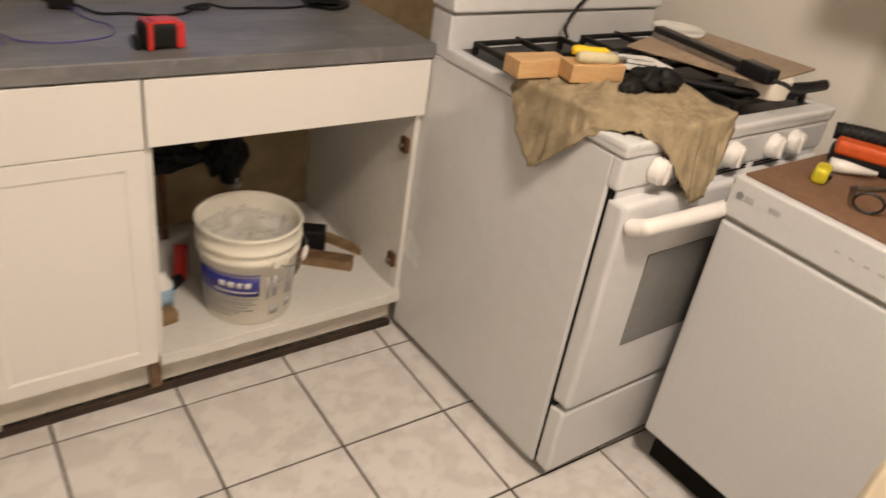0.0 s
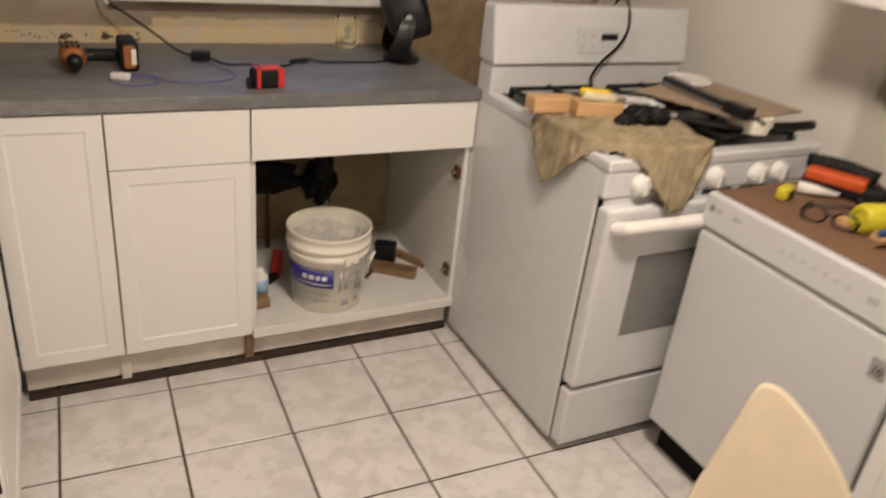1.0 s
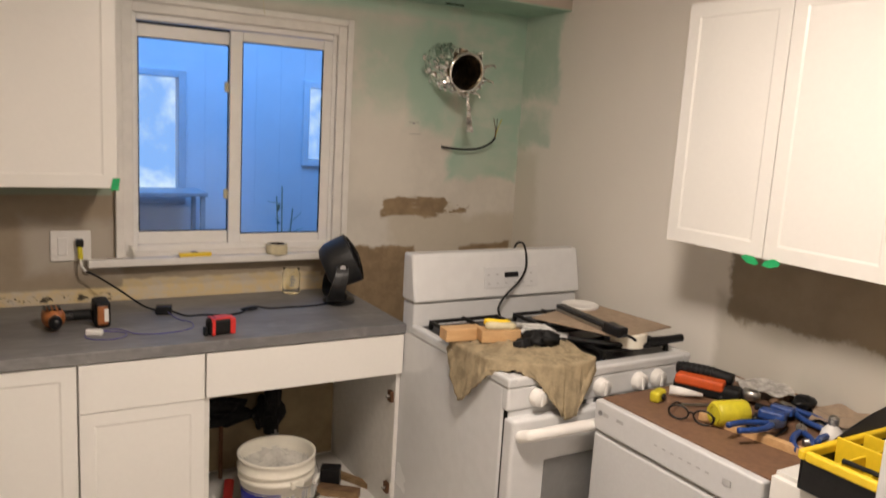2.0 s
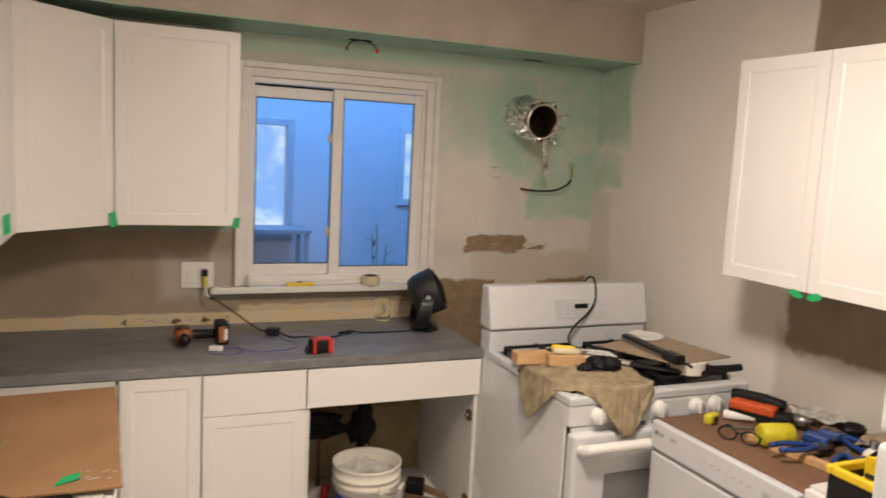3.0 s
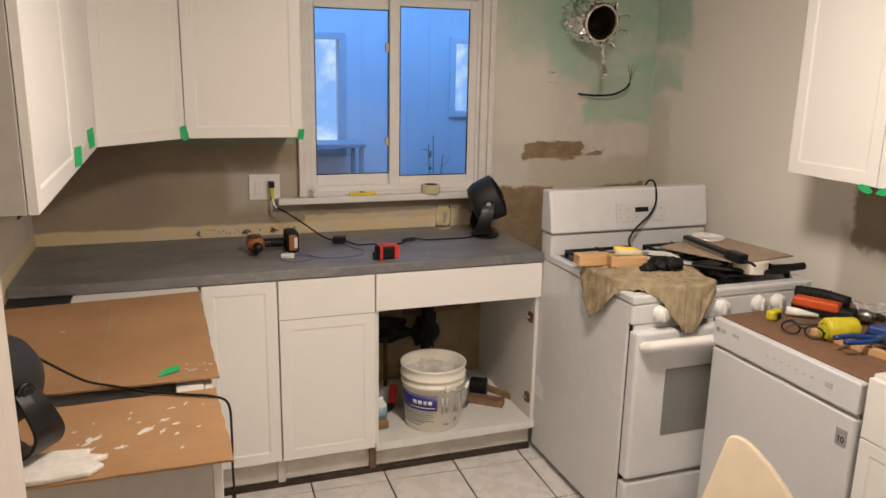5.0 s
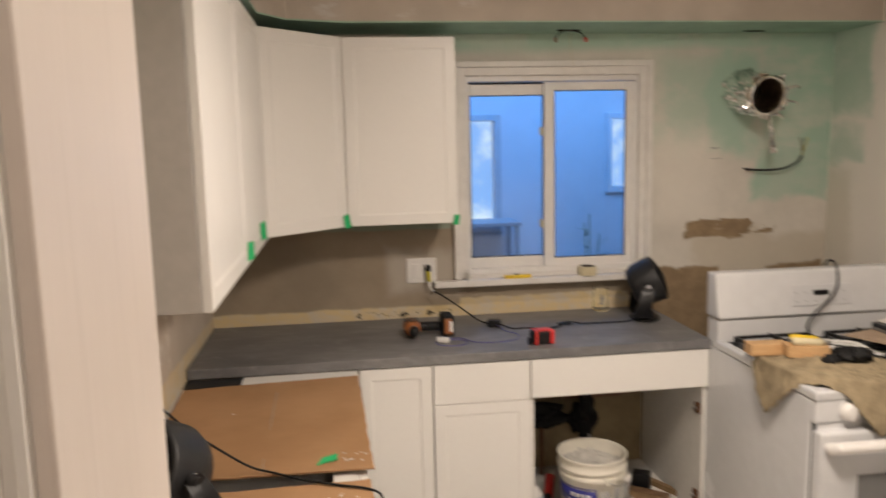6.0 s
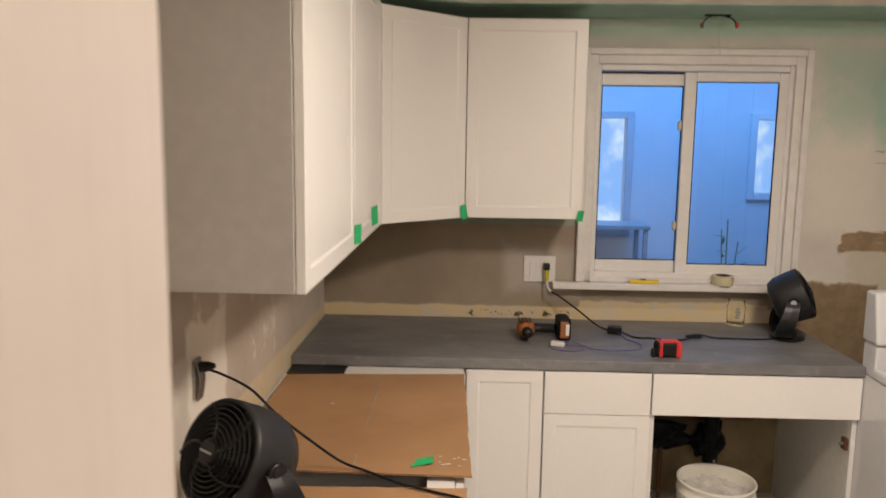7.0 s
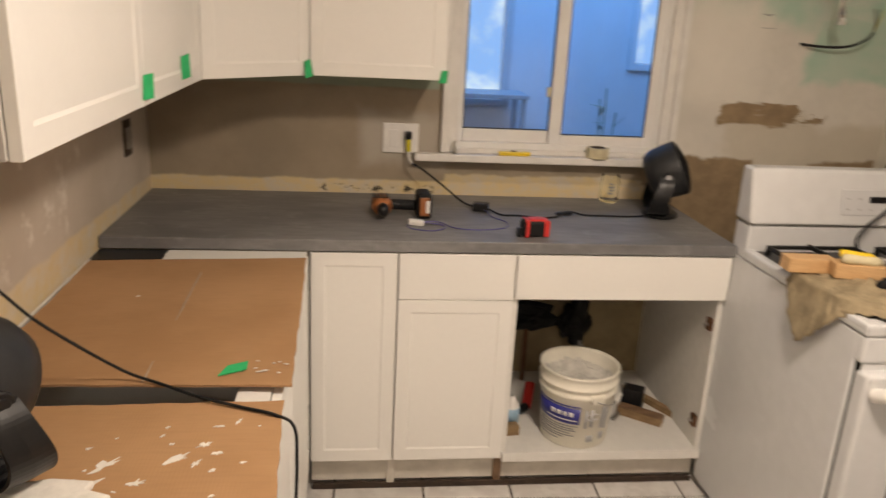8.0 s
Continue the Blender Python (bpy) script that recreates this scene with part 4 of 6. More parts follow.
for cx, cy in ((0.16, 1.25), (0.22, 1.40), (0.1, 1.12)):
    splash(cx, cy, 0.004, int(cx * 999), sheet_a, HB + 0.006, 1.4, 30)
thing("plaster_tray", plate([(0.20, 0.50), (0.30, 0.497), (0.37, 0.503), (0.395, 0.53), (0.375, 0.548), (0.40, 0.566), (0.36, 0.582), (0.365, 0.603), (0.30, 0.612), (0.25, 0.598), (0.21, 0.57)], HB + 0.0062, HB + 0.019, bevel=0.004), M["plaster"],
      "spread of rough dried plaster on cardboard", "plaster")
thing("painters_tape", plate([(0, 0), (0.055, 0.012), (0.06, 0.042), (0.02, 0.034)], 0, 0.0025, pose(0.488, 0.945, HB + 0.016, 4, -3, 10)), M["tape"],
      "torn green painter's tape lying on cardboard", "tape")

# green tape tabs on the cabinet doors


def tab(x, y, z, w, h, ang, tilt):
    bm = plate([(-w / 2, 0), (w / 2, 0.004), (w * 0.46, h), (-w * 0.4, h * 0.92)], 0, 0.0015, pose(x, y, z, 90, tilt, ang))
    thing("painters_tape", bm, M["tape"], "tab of green painter's tape on a cabinet door", "tape", "", "tape tabs")


tab(1.034, 2.106, 1.366, 0.026, 0.045, 0, 8)
tab(0.603, 2.086, 1.370, 0.026, 0.058, 15, -10)
tab(0.3230, 1.21, 1.388, 0.038, 0.055, 70, 4)
tab(0.3230, 1.585, 1.398, 0.042, 0.062, 70, -3)
for y, t in ((0.815, -60), (0.745, 60)):
    bm = plate([(-0.031, -0.004), (-0.005, -0.013), (0.022, -0.010), (0.032, 0.0), (0.012, 0.012), (-0.016, 0.008)], 0, 0.0015, pose(2.572, y, 1.318, 90, 0, -90) @ pose(0, 0, 0, 0, 0, t * 0.2))
    thing("painters_tape", bm, M["tape"], "tab of green painter's tape on a cabinet door", "tape", "", "tape tabs")

# ---- desk fans ----


def desk_fan(m, tilt, label, reach=0.0, cap="black"):
    fan = empty_at("desk_fan", m, label, "fan", "desk fans")
    part("base", lathe([(0, 0), (0.062, 0), (0.072, 0.006), (0.070, 0.014), (0.045, 0.022), (0, 0.024)], 32, Matrix.Diagonal((1.1, 0.9, 1, 1))), M["black"], fan, smooth=True)
    part("neck", plate([(-0.052, -0.03), (0.052, -0.03), (0.058, 0.0), (0.052, 0.034), (-0.052, 0.034), (-0.058, 0.0)], 0.016, 0.046, bevel=0.010), M["black"], fan)
    for s in (-1, 1):
        bm = bmesh.new()
        path = smooth_line([(s * 0.040, 0.012, 0.012), (s * 0.100, 0.024, 0.030), (s * 0.132, 0.020, 0.075), (s * 0.126, 0.006, 0.13), (s * 0.108, 0.0, 0.164)], 6)
        rows = []
        for i, p in enumerate(path):
            w = 0.038 - 0.016 * i / len(path)
            rows.append([bm.verts.new(p + Vector((dx, dy, 0))) for dx, dy in ((-0.004, -w), (0.004, -w), (0.006, 0), (0.004, w), (-0.004, w), (-0.006, 0))])
        for a, b in zip(rows, rows[1:]):
            for i in range(6):
                bm.faces.new((a[i], a[(i + 1) % 6], b[(i + 1) % 6], b[i]))
        bm.faces.new(rows[0])
        bm.faces.new(rows[-1])
        bmesh.ops.recalc_face_normals(bm, faces=bm.faces[:])
        part("fork_arm", bm, M["black"], fan)
        part("pivot", cyl(0.019, 0.009, 20, 0.002, pose(s * 0.106, 0, 0.162, 0, s * 90, 0)), M["black"], fan)
        part("pivot_cap", cyl(0.011, 0.003, 20, 0.001, pose(s * 0.1145, 0, 0.162, 0, s * 90, 0)), M[cap], fan)
    h = Matrix.Translation((0, 0, 0.162)) @ pose(0, 0, 0, 90 - tilt, 0, 0) @ Matrix.Translation((0, 0, reach))
    # the head's own axis is z, its front at +z
    head = part("head", lathe([(0.0, -0.080), (0.050, -0.080), (0.078, -0.072), (0.093, -0.044), (0.098, 0.0), (0.100, 0.034), (0.100, 0.046), (0.093, 0.046), (0.091, 0.0), (0.078, -0.034), (0.0, -0.05)], 40), M["fan_grey"], fan, "charcoal grey housing", True, h)
    for i in range(8):
        r = 0.024 + i * 0.0092
        ringpts = [(r * math.cos(a), r * math.sin(a), 0.050 + 0.016 * (1 - (r / 0.095) ** 2)) for a in (2 * math.pi * k / 28 for k in range(29))]
        part("guard_ring", tube(ringpts, 0.0016, 5, 1), M["black"], head)
    for k in range(5):
        a0 = 2 * math.pi * k / 5
        pts = [(r * math.cos(a0 + 0.9 * r / 0.095), r * math.sin(a0 + 0.9 * r / 0.095), 0.050 + 0.016 * (1 - (r / 0.095) ** 2)) for r in (0.02, 0.04, 0.06, 0.08, 0.096)]
        part("guard_bar", tube(pts, 0.0028, 6, 3), M["black"], head)
    for k in range(22):
        part("vent_slat", box(0.046, 0.096, -0.0022, 0.0022, -0.008, 0.010, bevel=0.0008, m=pose(0, 0, -0.062, 0, 0, k * 360 / 22) @ pose(0, 0, 0, 0, -34, 0)), M["black"], head)
    part("hub", cyl(0.022, 0.012, 24, 0.003, Matrix.Translation((0, 0, 0.058))), M["black"], head, "black hub with a grey stripe")
    part("stripe", box(-0.016, 0.016, -0.002, 0.002, 0.0695, 0.071), M["metal"], head)
    for k in range(5):
        bm = plate([(0.012, -0.01), (0.05, -0.032), (0.082, -0.026), (0.084, 0.012), (0.05, 0.016), (0.014, 0.010)], -0.002, 0.002, pose(0, 0, 0.020, 0, 0, 72 * k) @ pose(0, 0, 0, 24, 0, 0))
        part("blade", bm, M["black_rough"], head)
    return fan


desk_fan(pose(0.174, 0.628, HB + 0.006, 0, 0, -38) @ Matrix.Diagonal((1.10, 1.10, 1.03, 1)), 25, "black desk fan standing on cardboard in front of a cabinet")
desk_fan(pose(1.876, 2.185, CT1, 0, 0, 74), 24, "black desk fan standing on the grey countertop by the window", 0.012, "mark_light")

# ---- cords ----


def cord(points, r, mat, name, label, cat):
    return thing(name, tube(points, r, 7, 7), mat, label, cat, smooth=True)


cord([(0.012, 0.884, 1.145), (0.06, 0.881, 1.132), (0.128, 0.88, 1.098), (0.185, 0.882, 1.040), (0.254, 0.90, 0.975), (0.325, 0.925, 0.912), (0.39, 0.905, 0.898), (0.47, 0.865, 0.890),
      (0.55, 0.832, 0.887), (0.61, 0.806, 0.886), (0.645, 0.795, 0.868), (0.650, 0.79, 0.80), (0.648, 0.785, 0.70), (0.65, 0.78, 0.62)], 0.0031, M["black_rough"],
     "electric_cable", "black fan cord from the wall over cardboard", "cord")
outlet_w = thing("wall_outlet", box(0.001, 0.010, 0.862, 0.905, 1.075, 1.165, bevel=0.003), M["metal"], "bare metal outlet box with a black plug", "outlet")
for i in range(7):
    part("bent_wire", tube([(0.010, 0.865 + 0.006 * i, 1.16 - 0.002 * i), (0.018, 0.868 + 0.005 * i, 1.12), (0.010, 0.866 + 0.006 * i, 1.07)], 0.0014, 5, 4), M["black_rough"] if i % 3 == 1 else M["metal"], outlet_w)
part("plug", lathe([(0, 0), (0.013, 0), (0.012, 0.02), (0.006, 0.04), (0, 0.042)], 12, pose(0.012, 0.884, 1.146, 0, 80, -18)), M["black"], outlet_w)
box_w = thing("wall_outlet", box(0.001, 0.007, 2.13, 2.205, 1.085, 1.205, bevel=0.002), M["dark_brown"], "open dark outlet box in the patched wall", "outlet")
for y in (2.15, 2.185):
    part("terminal", box(0.007, 0.013, y - 0.008, y + 0.008, 1.11, 1.18, bevel=0.002), M["metal"], box_w)

switch = thing("switch_plate", box(0.856, 0.990, 2.431, 2.439, 1.074, 1.186, bevel=0.003), M["knob"], "white double switch and outlet plate on taupe wall", "outlet")
part("rocker", box(0.880, 0.912, 2.427, 2.432, 1.096, 1.162, bevel=0.002), M["vinyl"], switch)
part("socket", box(0.935, 0.966, 2.428, 2.432, 1.096, 1.162, bevel=0.002), M["vinyl"], switch)
pl = part("plug", box(0.938, 0.963, 2.395, 2.428, 1.130, 1.158, bevel=0.004), M["black"], switch)
part("tip", tube([(0.951, 2.405, 1.13), (0.952, 2.398, 1.085)], 0.009, 8), M["lime"], pl, "yellow-green plug sleeve")
cord([(0.952, 2.398, 1.086), (0.955, 2.385, 1.062), (0.966, 2.365, 1.045)], 0.005, M["knob"], "adapter_lead", "short white adapter lead below the outlet", "cord")
cord([(0.966, 2.365, 1.046), (1.00, 2.35, 1.03), (1.07, 2.30, 0.985), (1.14, 2.235, 0.938), (1.18, 2.21, 0.925)], 0.0036, M["black_rough"], "electric_cable", "black cord hanging from outlet to countertop", "cord")
thing("power_adapter", box(-0.028, 0.028, -0.02, 0.02, 0, 0.030, bevel=0.004, m=pose(1.205, 2.195, CT1, 0, 0, -15)), M["black"], "small black power adapter on grey countertop", "adapter")
Zc = CT1 + 0.0036
cord([(1.23, 2.175, CT1 + 0.012), (1.27, 2.13, Zc), (1.33, 2.125, Zc), (1.40, 2.10, Zc), (1.46, 2.115, Zc), (1.505, 2.155, Zc + 0.004), (1.535, 2.15, Zc + 0.006), (1.51, 2.125, Zc + 0.006),
      (1.47, 2.14, Zc + 0.006), (1.53, 2.165, Zc + 0.007), (1.58, 2.15, Zc), (1.66, 2.145, Zc), (1.74, 2.14, Zc), (1.80, 2.155, Zc), (1.83, 2.17, Zc + 0.004)], 0.0034, M["black_rough"],
     "electric_cable", "black cord coiled along the countertop to a fan", "cord")
cord([(1.215, 2.172, CT1 + 0.01), (1.235, 2.10, CT1 + 0.002), (1.27, 2.04, CT1 + 0.002), (1.25, 1.965, CT1 + 0.002), (1.16, 1.935, CT1 + 0.002), (1.08, 1.955, CT1 + 0.002), (1.04, 2.02, CT1 + 0.002), (1.0, 2.03, CT1 + 0.002),
      (0.93, 1.985, CT1 + 0.002), (0.94, 1.935, CT1 + 0.002), (1.0, 1.915, CT1 + 0.002), (1.045, 1.945, CT1 + 0.002), (1.04, 1.985, CT1 + 0.003), (0.99, 1.99, CT1 + 0.008), (0.965, 1.982, CT1 + 0.012)], 0.0018, M["purple"],
     "charging_cable", "thin blue-violet charging cable in loops on countertop", "cable")
thing("cable_plug", box(-0.026, 0.026, -0.012, 0.012, 0, 0.020, bevel=0.006, m=pose(0.955, 1.985, CT1, 0, 0, -22)), M["knob"], "small white charger plug on grey countertop", "charger")

# ---- things on the countertop and sill ----
drill = empty_at("cordless_drill", pose(0.845, 2.10, CT1, 0, 0, 2), "worn orange and black cordless drill lying on its side", "drill")
part("head", lathe([(0, 0), (0.022, 0), (0.034, 0.012), (0.036, 0.06), (0.030, 0.085), (0.016, 0.10), (0, 0.10)], 20, pose(0.0, 0.055, 0.037, 90, 0, 0)), M["rust"], drill, "worn orange motor housing", True)
part("chuck", lathe([(0, 0), (0.02, 0), (0.021, 0.025), (0.012, 0.04), (0, 0.04)], 16, pose(0.0, -0.044, 0.037, 90, 0, 0)), M["black"], drill, "", True)
part("grip", tube([(0.012, 0.02, 0.037), (0.06, 0.018, 0.036), (0.115, 0.012, 0.036)], 0.0185, 12, 5), M["black_rough"], drill, "", True)
part("trigger", box(0.030, 0.058, -0.010, 0.004, 0.028, 0.046, bevel=0.004), M["black"], drill)
bat = part("battery", box(0.118, 0.168, -0.045, 0.052, 0.0, 0.088, bevel=0.012, segs=3), M["black_rough"], drill)
part("side_plate", box(0.126, 0.158, -0.0485, -0.043, 0.012, 0.076, bevel=0.004), M["rust"], bat, "worn orange battery side")
part("vent", box(0.146, 0.160, -0.0495, -0.046, 0.022, 0.066, bevel=0.002), M["knob"], bat)
for i in range(4):
    part("rib", box(-0.030 + i * 0.014, -0.022 + i * 0.014, -0.03, 0.03, 0.0685, 0.0735, bevel=0.001), M["black"], drill)

tapem = empty_at("tape_measure", pose(1.328, 1.880, CT1, 0, 0, 6), "red and black tape measure standing on the countertop", "tape measure")
part("case", box(-0.044, 0.044, -0.024, 0.024, 0, 0.058, bevel=0.014, segs=4), M["black_rough"], tapem)
part("red_band", box(-0.034, -0.022, -0.0265, 0.0265, 0.001, 0.060, bevel=0.004), M["red"], tapem)
part("red_band", box(0.026, 0.047, -0.0265, 0.0265, 0.002, 0.058, bevel=0.006), M["red"], tapem)
part("top_cap", box(-0.020, 0.030, -0.020, 0.020, 0.053, 0.061, bevel=0.003), M["red"], tapem)
part("hook", box(-0.054, -0.042, -0.010, 0.010, 0.0, 0.03, bevel=0.002), M["black"], tapem)

jar = empty_at("glass_jar", pose(1.745, 2.388, CT1), "small clear glass jar with dark print, empty", "jar")
jb = part("glass", lathe([(0, 0.001), (0.033, 0.001), (0.038, 0.008), (0.038, 0.082), (0.033, 0.094), (0.033, 0.108), (0.030, 0.108), (0.030, 0.094), (0.034, 0.080), (0.034, 0.010), (0, 0.006)], 28), M["jar_glass"], jar, "", True)
jb.visible_shadow = False
for i in range(4):
    part("print", box(-0.018 + 0.004 * (i % 2), -0.001 + 0.003 * (i % 3), -0.0395, -0.0372, 0.036 + i * 0.012, 0.044 + i * 0.012), M["print"], jar)

knife = empty_at("utility_knife", pose(1.345, 2.392, 1.0835, 0, 0, 1), "yellow utility knife lying on the white window sill", "knife")
part("handle", plate([(-0.050, -0.011), (0.066, -0.013), (0.074, -0.006), (0.074, 0.008), (0.05, 0.013), (-0.05, 0.010)], 0, 0.015, bevel=0.003), M["yellow"], knife)
part("blade", plate([(-0.078, -0.004), (-0.05, -0.009), (-0.05, 0.007)], 0.006, 0.0075), M["metal"], knife)
part("slider", box(-0.005, 0.018, -0.005, 0.005, 0.0145, 0.019, bevel=0.001), M["black"], knife)
roll = thing("masking_tape_roll", lathe([(0.030, 0), (0.042, 0), (0.043, 0.003), (0.043, 0.037), (0.042, 0.040), (0.030, 0.040), (0.030, 0)], 36, Matrix.Translation((1.684, 2.397, 1.0835))), M["masking"], "tan masking tape roll with a dark core on the window sill", "tape roll", smooth=False)
# a dark disc fills the hole of the roll
part("core", lathe([(0.0, 0.028), (0.0285, 0.030), (0.0296, 0.041), (0.0268, 0.041), (0.025, 0.033), (0.0, 0.032)], 28, Matrix.Translation((1.684, 2.397, 1.0835))), M["dark_brown"], roll, "dark disc filling the roll's hole", True)
thing("small_bottle", lathe([(0, 0), (0.012, 0), (0.013, 0.028), (0.006, 0.036), (0.006, 0.048), (0, 0.048)], 16, Matrix.Translation((1.125, 2.40, 1.0835))), M["jar_glass"], "tiny clear bottle on the window sill", "bottle", smooth=True)

# ---- inside the sink cabinet ----
thing("backing_board", box(1.285, 1.968, 2.428, 2.4385, 0.155, 0.872), M["drywall_in"], "yellowed torn drywall behind the sink cabinet", "drywall")
bucket = empty_at("plastic_bucket", pose(1.556, 1.945, 0.1512, 0, 0, -14) @ Matrix.Diagonal((1, 1, 1.03, 1)), "off-white plastic bucket with a blue label and bag inside", "bucket")
part("body", lathe([(0, 0.0), (0.112, 0.0), (0.117, 0.005), (0.132, 0.190), (0.139, 0.192), (0.139, 0.206), (0.133, 0.208), (0.134, 0.222), (0.142, 0.224), (0.142, 0.232), (0.136, 0.235), (0.138, 0.262), (0.142, 0.265),
                    (0.142, 0.272), (0.135, 0.273), (0.133, 0.262), (0.112, 0.012), (0, 0.010)], 48), M["bucket"], bucket, "", True)


def wrap(a0, a1, z0, z1, mat, name, label="", off=0.0016, segs=14):
    """A thin label wrapped round the bucket; angles in degrees from its front."""
    bm = bmesh.new()
    rows = []
    for i in range(segs + 1):
        a = radians(a0 + (a1 - a0) * i / segs - 90)
        col = []
        for z in (z0, z1):
            r = 0.117 + (z - 0.005) * 0.0811 + off
            col.append(bm.verts.new((r * math.cos(a), r * math.sin(a), z)))
            col.append(bm.verts.new(((r - 0.0015) * math.cos(a), (r - 0.0015) * math.sin(a), z)))
        rows.append(col)
    for p, q in zip(rows, rows[1:]):
        bm.faces.new((p[0], q[0], q[2], p[2]))
        bm.faces.new((p[2], q[2], q[3], p[3]))
        bm.faces.new((p[1], p[0], q[0], q[1])[::-1])
    bmesh.ops.recalc_face_normals(bm, faces=bm.faces[:])
    return part(name, bm, mat, bucket, label, True)


wrap(-80, 4, 0.098, 0.158, M["label_blue"], "blue_band", "dark blue label band")
for i, (a, b) in enumerate(((-44, -36), (-33, -25), (-22, -16), (-13, -6))):
    wrap(a, b, 0.126, 0.142, M["paper"], "mark", "", 0.003, 3)
wrap(-52, 0, 0.110, 0.113, M["paper"], "mark", "", 0.003, 6)
for k, (z, a1) in enumerate(((0.088, 2), (0.078, -4), (0.070, 0), (0.060, -10), (0.050, -3), (0.042, -20), (0.030, -30))):
    wrap(-75, a1, z, z + 0.0025, M["print"], "text_line", "", 0.0018, 8)
wrap(-80, 4, 0.163, 0.166, M["label_blue"], "line", "", 0.0018, 8)
for a0, a1, z0, z1 in ((12, 16, 0.085, 0.155), (20, 26, 0.09, 0.155), (17, 34, 0.115, 0.12), (17, 34, 0.135, 0.139), (40, 48, 0.08, 0.16), (50, 56, 0.07, 0.155), (18, 30, 0.03, 0.055), (42, 52, 0.035, 0.06)):
    wrap(a0, a1, z0, z1, M["mark_light"], "print_block", "", 0.0017, 4)
ear = part("handle_ear", box(-0.026, 0.026, -0.012, 0.008, -0.014, 0.016, bevel=0.006, m=pose(0.062, -0.118, 0.196, 0, 0, 28)), M["bucket"], bucket)
part("wire_handle", tube([(0.060, -0.132, 0.194), (0.085, -0.128, 0.186), (0.112, -0.112, 0.182), (0.140, -0.070, 0.190), (0.152, -0.02, 0.196), (0.150, 0.05, 0.196)], 0.0022, 6, 6), M["metal"], bucket)
part("grip", tube([(0.128, -0.092, 0.184), (0.146, -0.05, 0.192)], 0.007, 8), M["knob"], bucket)
bm = bmesh.new()
bmesh.ops.create_grid(bm, x_segments=26, y_segments=26, size=0.128)
for v in list(bm.verts):
    if math.hypot(v.co.x, v.co.y) > 0.1295:
        bm.verts.remove(v)
for v in bm.verts:
    r = math.hypot(v.co.x, v.co.y)
    v.co.z = 0.205 + 0.022 * noise.noise(v.co * 16) + 0.010 * noise.noise(v.co * 40) + 0.03 * (r / 0.13) ** 3
part("plastic_bag", bm, simple("cloudy_plastic_film", (0.60, 0.58, 0.53), 0.22, 0, 30, 0.15, 0.4), bucket, "crumpled clear bag and plaster lumps")

bottle = empty_at("spray_bottle", pose(1.335, 2.00, 0.1512), "small blue-labelled bottle in the cabinet", "bottle")
part("body", lathe([(0, 0), (0.026, 0), (0.028, 0.006), (0.028, 0.085), (0.014, 0.105), (0.012, 0.118), (0, 0.118)], 20), M["knob"], bottle, "", True)
part("label", lathe([(0.0285, 0.02), (0.0295, 0.02), (0.0295, 0.078), (0.0285, 0.078)], 20), M["bottle"], bottle, "pale blue label", True)
thing("wood_block", box(-0.026, 0.026, -0.02, 0.02, 0, 0.034, bevel=0.001, m=pose(1.325, 1.945, 0.1512, 0, 0, 8)), M["old_pine"], "small brown wooden block on the cabinet floor", "wood block")
can = empty_at("caulk_gun", pose(1.415, 2.10, 0.1512, 0, 0, 35), "red and black caulking tool leaning in the cabinet", "tool")
part("barrel", tube([(0, 0, 0.018), (0.03, 0.02, 0.045), (0.06, 0.04, 0.085)], 0.019, 10), M["red"], can, "", True)
part("grip", tube([(-0.04, 0.0, 0.016), (0.0, 0, 0.022)], 0.017, 8), M["black"], can)
plank = thing("wood_offcut", box(-0.085, 0.085, -0.022, 0.022, 0, 0.030, bevel=0.002, m=pose(1.845, 2.035, 0.1512, 0, 0, -38)), M["old_pine"], "short pine offcut with a dark top", "wood")
part("dark_face", box(-0.0855, 0.0855, -0.0215, 0.0225, 0.0303, 0.035, m=pose(1.845, 2.035, 0.1512, 0, 0, -38)), M["rawwood"], plank)
thing("wood_offcut", box(-0.13, 0.13, -0.014, 0.014, 0, 0.024, bevel=0.002, m=pose(1.925, 2.15, 0.1512, 0, 0, -62)), M["old_pine"], "long thin brown pine offcut against the cabinet side", "wood")
thing("black_box", box(-0.04, 0.04, -0.03, 0.03, 0, 0.085, bevel=0.005, m=pose(1.845, 2.125, 0.1512, 0, 0, -30)), M["black"], "small black plastic box in the cabinet", "box")
thing("blade_scraper", box(-0.05, 0.05, -0.008, 0.008, 0, 0.012, bevel=0.002, m=pose(1.765, 2.06, 0.1512, 0, 0, 50)), M["metal"], "steel scraper behind the bucket", "scraper")


def lump(bm, c, r, seed, squash=(1, 1, 1), rough=0.35, subdiv=3):
    made = bmesh.ops.create_icosphere(bm, subdivisions=subdiv, radius=1.0)["verts"]
    for v in made:
        k = 1 + rough * noise.noise(v.co * 1.7 + Vector((seed, seed * 2.3, 0))) + rough * 0.5 * noise.noise(v.co * 4.5 + Vector((0, seed, 5)))
        v.co = Vector(c) + Vector((v.co.x * r * squash[0], v.co.y * r * squash[1], v.co.z * r * squash[2])) * k
    return bm


trap = empty_at("drain_pipes", pose(0, 0, 0), "black tarred drain pipes in the torn wall", "pipe")
bm = tube([(1.655, 2.33, 0.335), (1.655, 2.33, 0.55), (1.655, 2.33, 0.86)], 0.032, 14, 4)
part("waste_pipe", bm, M["black_rough"], trap)
bm = lump(bmesh.new(), (1.655, 2.34, 0.44), 0.062, 3, (0.85, 0.7, 1.3), 0.5)
lump(bm, (1.615, 2.36, 0.40), 0.035, 4, (0.8, 0.7, 1.5), 0.5)
part("coupling", bm, M["black_rough"], trap)
